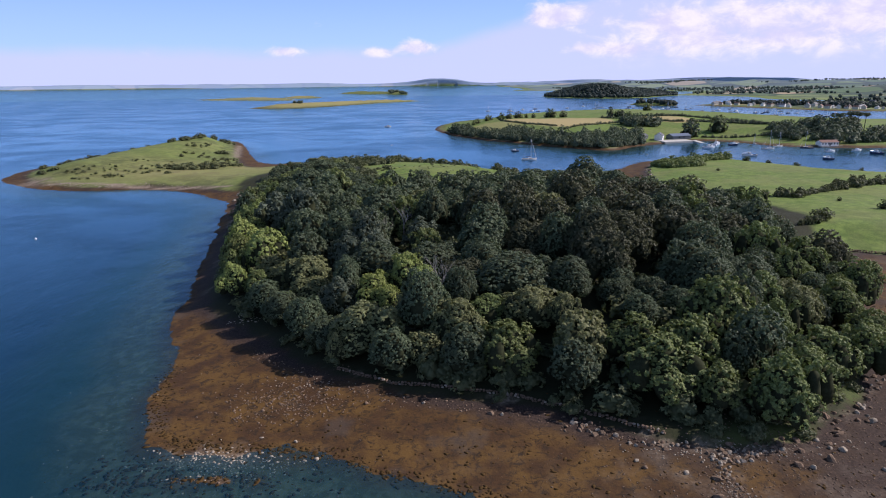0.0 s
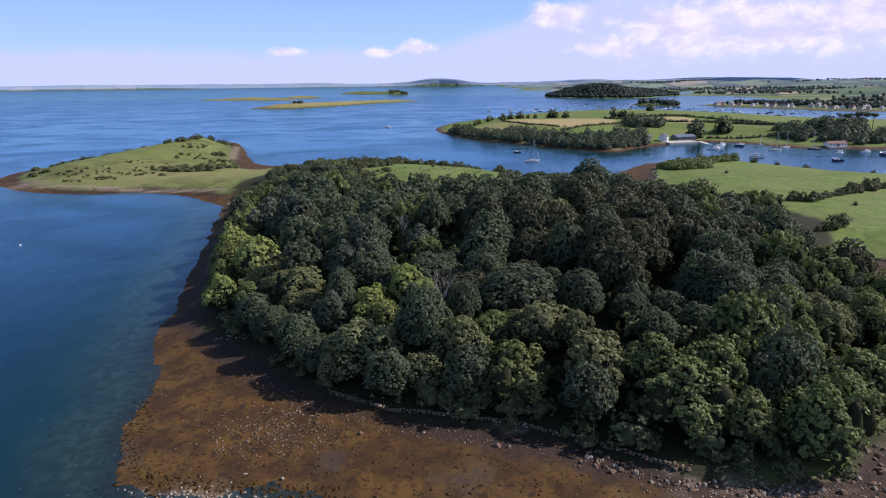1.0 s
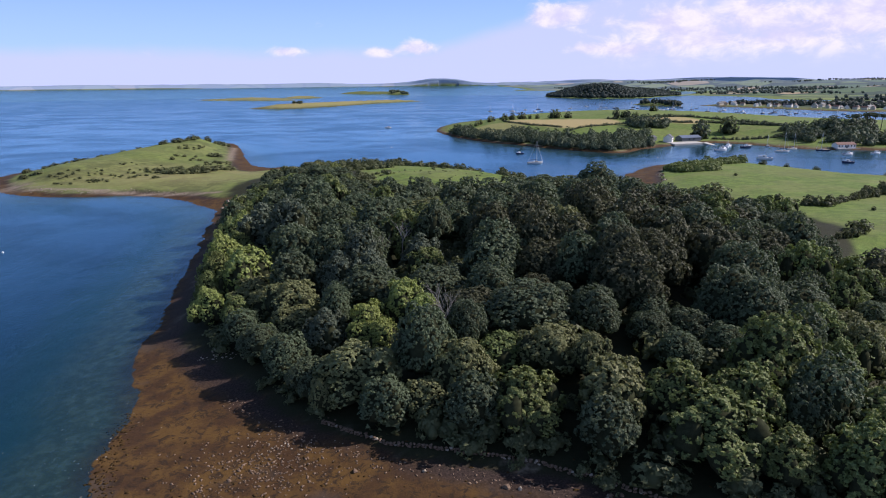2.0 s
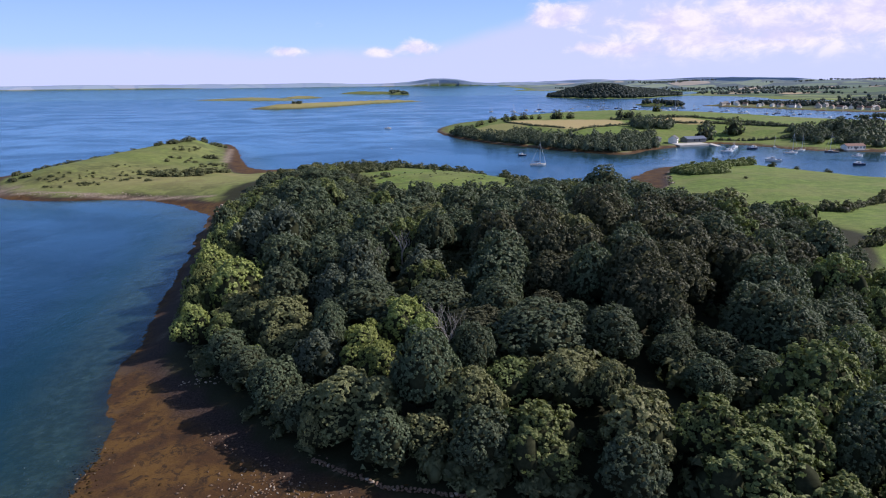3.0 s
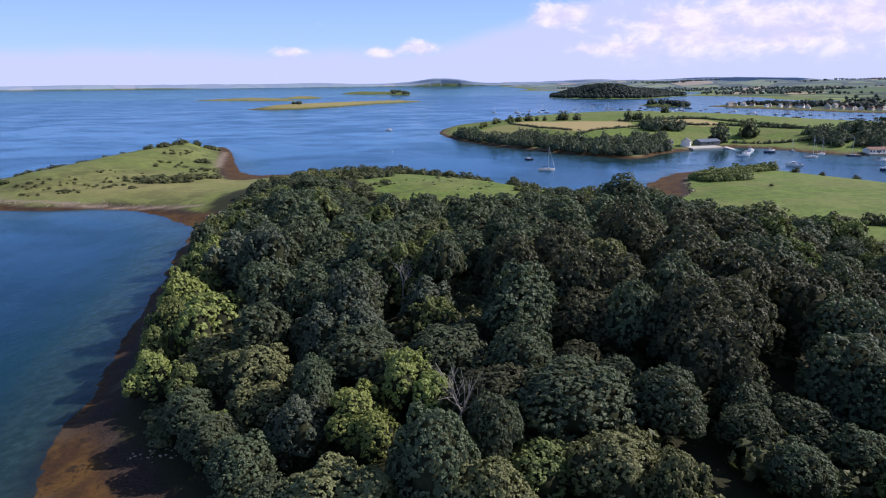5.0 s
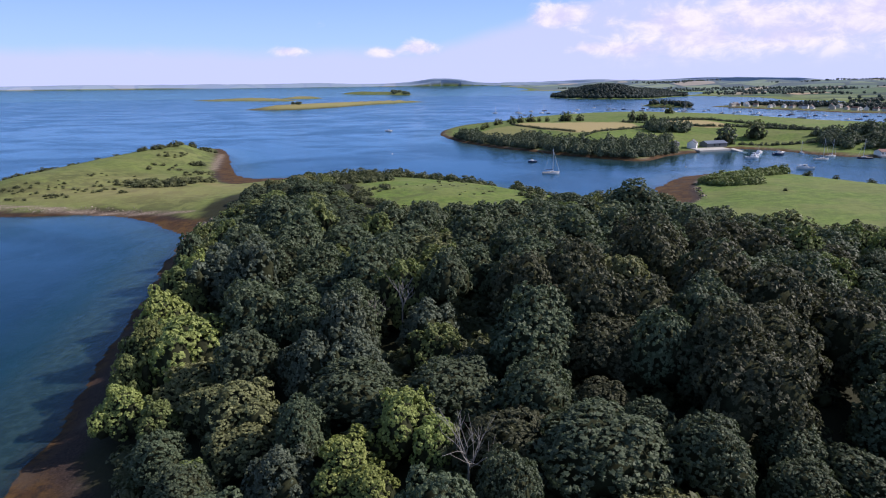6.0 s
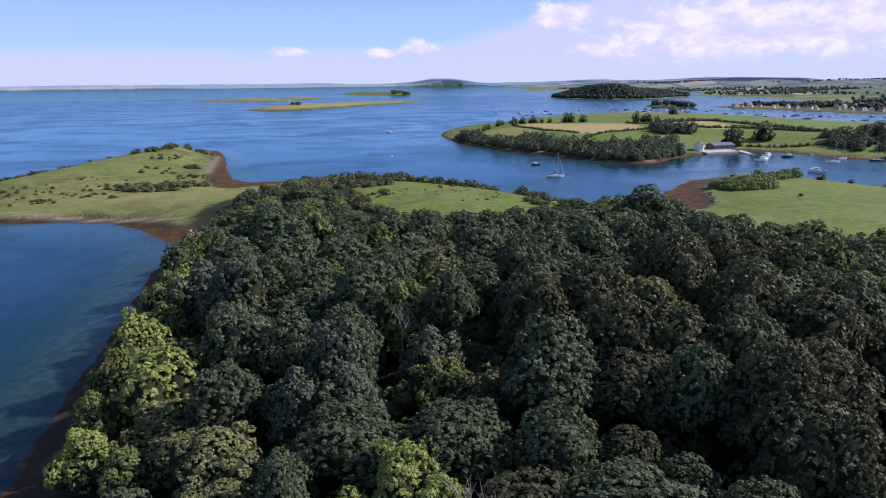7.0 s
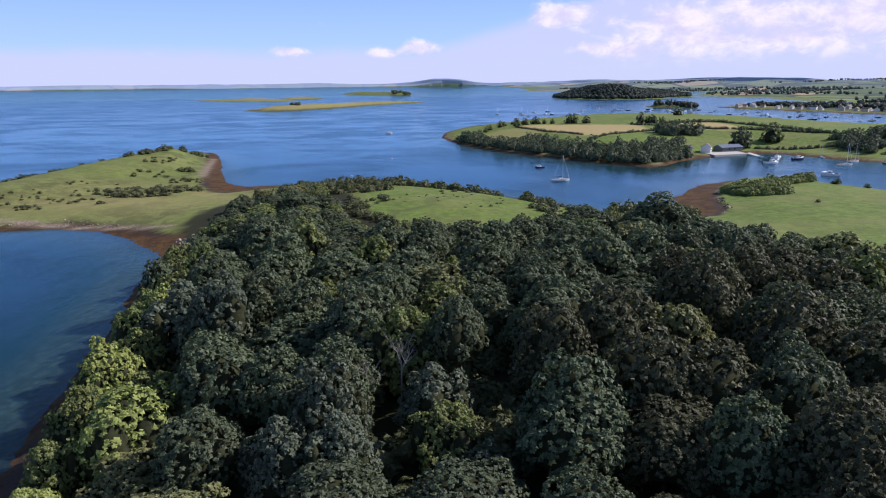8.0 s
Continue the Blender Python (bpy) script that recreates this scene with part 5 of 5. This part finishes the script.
# ---- boats ----
def hull_bm(long, beam, free, stern=0.8, draft=0.35):
    """Hull lofted along x, bow towards +x; the water line is at 0."""
    bm = bmesh.new()
    rings, n = [], 9
    for k in range(n):
        t = k / (n - 1)
        w = beam / 2 * (stern + (1 - stern) * min(1, t / 0.35)) * (1 - max(0, (t - 0.45) / 0.55) ** 2.2) + 0.02
        x, top = -long / 2 + long * t, free * (1 + 0.35 * t * t)
        rings.append([bm.verts.new(p) for p in ((x - 0.02 * long * (1 - t), -w, top), (x - 0.03 * long * t, -w * 0.86, 0.02), (x - 0.06 * long * t, -w * 0.35, -draft * (1 - t * 0.5)),
                                                (x - 0.06 * long * t, w * 0.35, -draft * (1 - t * 0.5)), (x - 0.03 * long * t, w * 0.86, 0.02), (x - 0.02 * long * (1 - t), w, top))])
    for a, b in zip(rings, rings[1:]):
        for i in range(5):
            bm.faces.new((a[i], b[i], b[i + 1], a[i + 1]))
    bm.faces.new(rings[0])
    bm.faces.new(rings[-1][::-1])
    return bm, [(r[0].co.copy(), r[5].co.copy()) for r in rings]


def deck_bm(rails, sink=0.04):
    bm = bmesh.new()
    tops = [[bm.verts.new(p + Vector((0, 0, -sink - 0.06 * (i == 2)))) for i, p in ((0, a * 1.0), (1, (a + b) / 2 + Vector((0, 0, 0.06))), (2, b * 1.0))] for a, b in rails]
    for a, b in zip(tops, tops[1:]):
        for i in range(2):
            bm.faces.new((a[i], a[i + 1], b[i + 1], b[i]))
    return bm


def box_bm(x0, x1, w0, w1, z0, z1, slope=0.25, taper=0.85):
    """A cabin: long from x0 to x1, width w0 aft and w1 forward, sloped ends, rounded edges."""
    bm = bmesh.new()
    v = [bm.verts.new(p) for p in ((x0, -w0 / 2, z0), (x1, -w1 / 2, z0), (x1, w1 / 2, z0), (x0, w0 / 2, z0),
                                   (x0 + slope * 0.4, -w0 / 2 * taper, z1), (x1 - slope, -w1 / 2 * taper, z1), (x1 - slope, w1 / 2 * taper, z1), (x0 + slope * 0.4, w0 / 2 * taper, z1))]
    for f in ((0, 3, 2, 1), (4, 5, 6, 7), (0, 1, 5, 4), (1, 2, 6, 5), (2, 3, 7, 6), (3, 0, 4, 7)):
        bm.faces.new([v[i] for i in f])
    bmesh.ops.bevel(bm, geom=list(bm.edges), offset=0.06, segments=2, affect="EDGES")
    return bm


def rod_bm(a, b, r, tip=None, sides=6):
    bm = bmesh.new()
    limb(bm, a, b, r, r if tip is None else tip, sides)
    return bm


def yacht(long, mast, hull_mat, label, group):
    ob = tagged(new("sailing_yacht"), label, "boat", group)
    bm, rails = hull_bm(long, long * 0.33, 0.75)
    part("hull", bm, hull_mat, ob)
    part("deck", deck_bm(rails), TEAK, ob)
    cabin = part("cabin", box_bm(-long * 0.12, long * 0.25, long * 0.2, long * 0.13, 0.72, 1.25, 0.6), GELCOAT, ob)
    for side in (-1, 1):
        part("cabin_window", box_bm(-long * 0.05, long * 0.16, 0.04, 0.04, 0.92, 1.12, 0.2), SMOKED, cabin).location = (0, side * long * 0.083, 0)
    part("cockpit", box_bm(-long * 0.42, -long * 0.14, long * 0.18, long * 0.2, 0.66, 0.86, 0.05), TEAK, ob)
    part("mast", rod_bm((long * 0.1, 0, 1.2), (long * 0.08, 0, mast), 0.13, 0.08), ALLOY, ob)
    part("boom", rod_bm((long * 0.09, 0, 1.75), (-long * 0.33, 0, 1.85), 0.07), ALLOY, ob)
    part("furled_sail", rod_bm((long * 0.07, 0, 1.9), (-long * 0.31, 0, 1.98), 0.16, 0.1, 8), CANVAS, ob)
    part("forestay", rod_bm((long * 0.48, 0, 0.95), (long * 0.085, 0, mast * 0.96), 0.05, 0.03, 4), GELCOAT, ob)
    part("backstay", rod_bm((-long * 0.48, 0, 0.8), (long * 0.08, 0, mast), 0.025, 0.025, 4), ALLOY, ob)
    part("spreader", rod_bm((long * 0.09, -0.6, mast * 0.55), (long * 0.09, 0.6, mast * 0.55), 0.03, 0.03, 4), ALLOY, ob)
    return ob


def motor_boat(long, hull_mat, label, group, mast=False):
    ob = tagged(new("motor_boat"), label, "boat", group)
    bm, rails = hull_bm(long, long * 0.36, 0.95, 0.92)
    part("hull", bm, hull_mat, ob)
    part("deck", deck_bm(rails), GELCOAT, ob)
    house = part("wheelhouse", box_bm(-long * 0.12, long * 0.2, long * 0.25, long * 0.2, 0.95, 2.15, 0.5), GELCOAT, ob)
    part("windscreen", box_bm(long * 0.02, long * 0.14, long * 0.262, long * 0.215, 1.5, 1.95, 0.15), SMOKED, house)
    part("cuddy", box_bm(long * 0.12, long * 0.38, long * 0.24, long * 0.1, 0.95, 1.4, 0.5), GELCOAT, ob)
    part("engine_box", box_bm(-long * 0.42, -long * 0.26, long * 0.2, long * 0.2, 0.85, 1.2, 0.1), CANVAS, ob)
    part("rail", rod_bm((long * 0.1, -long * 0.15, 1.75), (long * 0.46, 0, 1.8), 0.03, 0.03, 4), ALLOY, ob)
    if mast:
        part("mast", rod_bm((-long * 0.02, 0, 2.1), (-long * 0.02, 0, 5.2), 0.06, 0.04), ALLOY, ob)
    return ob


def float_at(kind, x, y, heading, scale=1.0):
    m = Matrix.LocRotScale(Vector((x, y, 0.0)), Euler((0, 0, radians(heading))), (scale,) * 3)
    copy_thing(kind, m).matrix_basis = m


MOORED = "boats moored in the channel"
white_yacht = yacht(8.2, 11.5, GELCOAT, "white sailing yacht with bare mast at its mooring", MOORED)
navy_yacht = yacht(9.0, 12.5, NAVY, "dark-hulled sailing yacht with bare mast at its mooring", MOORED)
white_cruiser = motor_boat(7.6, GELCOAT, "white motor cruiser with smoked windows at its mooring", MOORED)
navy_boat = motor_boat(6.8, NAVY, "navy-hulled motor boat with white wheelhouse", MOORED)
fishing_boat = motor_boat(9.0, GELCOAT, "white fishing boat with a short mast", MOORED, True)
for kind, x, y, heading, scale in (
        (white_yacht, 60, 444, 8, 1.1), (navy_boat, 56, 501, 200, 0.8), (white_cruiser, 213, 514, 10, 1.15), (fishing_boat, 231, 543, 35, 1.0), (fishing_boat, 226, 534, 60, 0.9), (navy_boat, 242, 535, 5, 1.1),
        (white_cruiser, 218, 456, 170, 1.15), (white_yacht, 254, 501, 5, 1.1), (white_yacht, 271, 519, 20, 0.95), (navy_yacht, 287, 507, 175, 0.95), (white_cruiser, 288, 477, 8, 0.9), (navy_boat, 260, 432, 185, 1.0),
        (white_cruiser, 312, 483, 15, 0.9), (navy_boat, 313, 463, 172, 1.15), (white_yacht, 264, 545, 80, 0.7), (white_yacht, 345, 478, 12, 1.0), (white_cruiser, -69, 802, 10, 0.9)):
    float_at(kind, x, y, heading, scale * 1.15)


def far_moorings():
    rng = random.Random(81)
    for kind in (white_yacht, navy_yacht, white_cruiser, navy_boat):
        kind["group"] = "boats moored in the far bay"
        kind["label"] = "small moored boat in the distant bay"
    spots = [(rng.uniform(70, 260), rng.uniform(1120, 1330)) for _ in range(11)] + [(330 + 270 * q + rng.uniform(-60, 60), 1320 - 330 * q + rng.uniform(-90, 140)) for q in (rng.random() for _ in range(44))]
    p = np.array(spots)
    wet = (depth_in(p[:, 0], p[:, 1], MIDDLE_ISLE, 100) < -18) & (depth_in(p[:, 0], p[:, 1], VILLAGE, 100) < -12) & (depth_in(p[:, 0], p[:, 1], SPIT, 100) < -10)
    for (x, y), ok in zip(spots, wet):
        if ok:
            float_at(rng.choice((white_yacht, white_cruiser, white_cruiser, navy_yacht, navy_boat)), x, y, rng.gauss(12, 12) + rng.choice((0, 180)), rng.uniform(0.9, 1.3))


far_moorings()
forget([white_yacht, navy_yacht, white_cruiser, navy_boat, fishing_boat])


def buoy(x, y, r):
    ob = tagged(new("buoy"), "small white mooring buoy afloat", "buoy", "mooring buoys")
    bm = bmesh.new()
    bmesh.ops.create_uvsphere(bm, u_segments=12, v_segments=8, radius=r)
    part("float", bm, GELCOAT, ob)
    part("ring", rod_bm((0, 0, r * 0.9), (0, 0, r * 1.35), r * 0.15), ALLOY, ob)
    ob.location = (x, y, r * 0.2)


for bx, by, br in ((-144, 220, 0.35), (-62, 470, 0.4), (-45, 560, 0.45), (150, 470, 0.4), (330, 440, 0.4)):
    buoy(bx, by, br)


# ---- buildings ----
def gable_bm(w, d, h, rise):
    """Walls with gables at both ends of x."""
    bm = bmesh.new()
    ends = []
    for x in (-w / 2, w / 2):
        ends.append([bm.verts.new(p) for p in ((x, -d / 2, -0.8), (x, d / 2, -0.8), (x, d / 2, h), (x, 0, h + rise), (x, -d / 2, h))])
    bm.faces.new(ends[0][::-1])
    bm.faces.new(ends[1])
    for i in (0, 1, 4):
        j = (i + 1) % 5
        bm.faces.new((ends[0][i], ends[0][j], ends[1][j], ends[1][i]))
    return bm


def roof_bm(w, d, h, rise, over=0.35, thick=0.18):
    bm = bmesh.new()
    rows = []
    for x in (-w / 2 - over, w / 2 + over):
        k = rise / (d / 2)
        rows.append([bm.verts.new(p) for p in ((x, -d / 2 - over, h - over * k + 0.05), (x, 0, h + rise + 0.05), (x, d / 2 + over, h - over * k + 0.05),
                                               (x, d / 2 + over, h - over * k + 0.05 + thick), (x, 0, h + rise + 0.05 + thick), (x, -d / 2 - over, h - over * k + 0.05 + thick))])
    for i in range(6):
        j = (i + 1) % 6
        bm.faces.new((rows[0][i], rows[0][j], rows[1][j], rows[1][i]))
    bm.faces.new(rows[0][::-1])
    bm.faces.new(rows[1])
    return bm


def house(name, w, d, h, rise, wall_mat, roof_mat, label, group="", chimneys=1, windows=0, doors=()):
    ob = tagged(new(name), label, "building", group)
    walls = part("wall", gable_bm(w, d, h, rise), wall_mat, ob)
    part("roof", roof_bm(w, d, h, rise), roof_mat, ob)
    for k in range(chimneys):
        bm = bmesh.new()
        bmesh.ops.create_cube(bm, size=1.0, matrix=Matrix.Translation(((w * 0.42) * (1 - 2 * k), 0, h + rise + 0.3)) @ Matrix.Diagonal((0.6, 0.9, 1.6, 1)))
        part("chimney", bm, wall_mat, ob)
    for k in range(windows):
        bm = bmesh.new()
        bmesh.ops.create_cube(bm, size=1.0, matrix=Matrix.Translation((-w / 2 + w * (k + 0.5) / windows, -d / 2, h * 0.6)) @ Matrix.Diagonal((1.0, 0.12, 1.2, 1)))
        part("window", bm, SMOKED, walls)
    for x, wide, tall in doors:
        bm = bmesh.new()
        bmesh.ops.create_cube(bm, size=1.0, matrix=Matrix.Translation((x, -d / 2, tall / 2)) @ Matrix.Diagonal((wide, 0.14, tall, 1)))
        part("door", bm, SHEET, walls)
    return ob


def stand(ob, x, y, turn, z=None):
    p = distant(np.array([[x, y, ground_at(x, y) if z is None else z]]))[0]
    ob.matrix_basis = pose(*p, 0, 0, turn)
    return ob


# boatyard by the slip on the middle island
stand(house("boathouse", 8, 7, 4.0, 2.4, RENDERED, SLATE, "small white boathouse with a slate roof by the slip", "", 0, 2, ((1.8, 1.6, 2.2),)), 192, 572, 62)
stand(house("boatshed", 20, 9, 2.8, 1.8, SHEET, ROOF_SHEET, "long dark boatshed with a blue-grey sheet roof beside the quay", "", 0, 4, ((-7, 4.0, 3.0), (6, 4.0, 3.0))), 213, 583, 20)
stand(house("hut", 8, 6, 2.6, 1.6, SHEET, SLATE, "low dark timber hut beside the boatyard", "", 0, 2, ((0.5, 1.0, 2.1),)), 179, 577, 48)


def quay():
    ob = tagged(new("quay"), "pale concrete quay and slipway at the boatyard", "quay")
    bm = bmesh.new()
    v = [bm.verts.new(p) for p in ((-14, -7, -2), (16, -4, -2), (16, 7, -2), (-14, 7, -2), (-14, -7, 1.5), (16, -4, 1.5), (16, 7, 1.9), (-14, 7, 1.9))]
    for f in ((0, 3, 2, 1), (4, 5, 6, 7), (0, 1, 5, 4), (1, 2, 6, 5), (2, 3, 7, 6), (3, 0, 4, 7)):
        bm.faces.new([v[i] for i in f])
    bmesh.ops.bevel(bm, geom=list(bm.edges), offset=0.15, segments=1, affect="EDGES")
    part("apron", bm, PALE_CONCRETE, ob)
    bm = bmesh.new()
    v = [bm.verts.new(p) for p in ((16, -3, 1.45), (20, -14, -0.6), (25, -12, -0.6), (22, 1, 1.45), (16, -3, -2), (20, -14, -2), (25, -12, -2), (22, 1, -2))]
    for f in ((0, 1, 2, 3), (7, 6, 5, 4), (0, 4, 5, 1), (1, 5, 6, 2), (2, 6, 7, 3), (3, 7, 4, 0)):
        bm.faces.new([v[i] for i in f])
    part("slipway", bm, PALE_CONCRETE, ob)
    ob.matrix_basis = pose(203, 564, 0.0, 0, 0, 14)


quay()
pavilion = house("waterside_pavilion", 15, 7, 2.6, 1.5, RENDERED, TILE, "low white waterside pavilion with a brown roof", "", 0, 6, ((0, 1.6, 2.1),))
stand(pavilion, 309, 517, 6, 1.2)
bm = bmesh.new()
bmesh.ops.create_cube(bm, size=1.0, matrix=Matrix.Translation((0, -1.0, -0.9)) @ Matrix.Diagonal((18, 11, 1.8, 1)))
part("plinth", bm, CONCRETE, pavilion)


def village():
    rng = random.Random(91)
    group = "village houses across the bay"
    kinds = [house("house", 11, 7, 5.0, 2.6, RENDERED, SLATE, "white two-storey village house with slate roof", group, 2, 4),
             house("house", 9, 7, 2.8, 2.4, RENDERED, SLATE, "white village bungalow with slate roof", group, 1, 3),
             house("house", 14, 8, 5.2, 2.8, CREAM, SLATE, "cream village house with slate roof", group, 2, 5),
             house("house", 10, 7, 4.6, 2.6, CREAM, TILE, "cream village house with red-brown roof", group, 1, 4)]
    spots = []
    for _ in range(900):
        if rng.random() < 0.6:
            x, y = along([(572, 1425), (622, 1312), (672, 1195), (752, 1115), (900, 1068), (1100, 1030)], rng)
            x, y = x + rng.uniform(0, 40), y + rng.uniform(4, 50)
        else:
            x, y = rng.uniform(680, 1300), rng.uniform(1090, 1420)
        if all((x - a) ** 2 + (y - b) ** 2 > 14**2 for a, b in spots) and len(spots) < 150:
            spots.append((x, y))
    p = np.array(spots)
    dry = depth_in(p[:, 0], p[:, 1], VILLAGE, 100)
    for (x, y), d in zip(spots, dry):
        if d > 8:
            put(rng.choice(kinds), x, y, rng.uniform(0.7, 1.0), rng.choice((0.6, 0.75, 0.95, 2.3)) + rng.uniform(-0.15, 0.15))
    forget(kinds)


village()
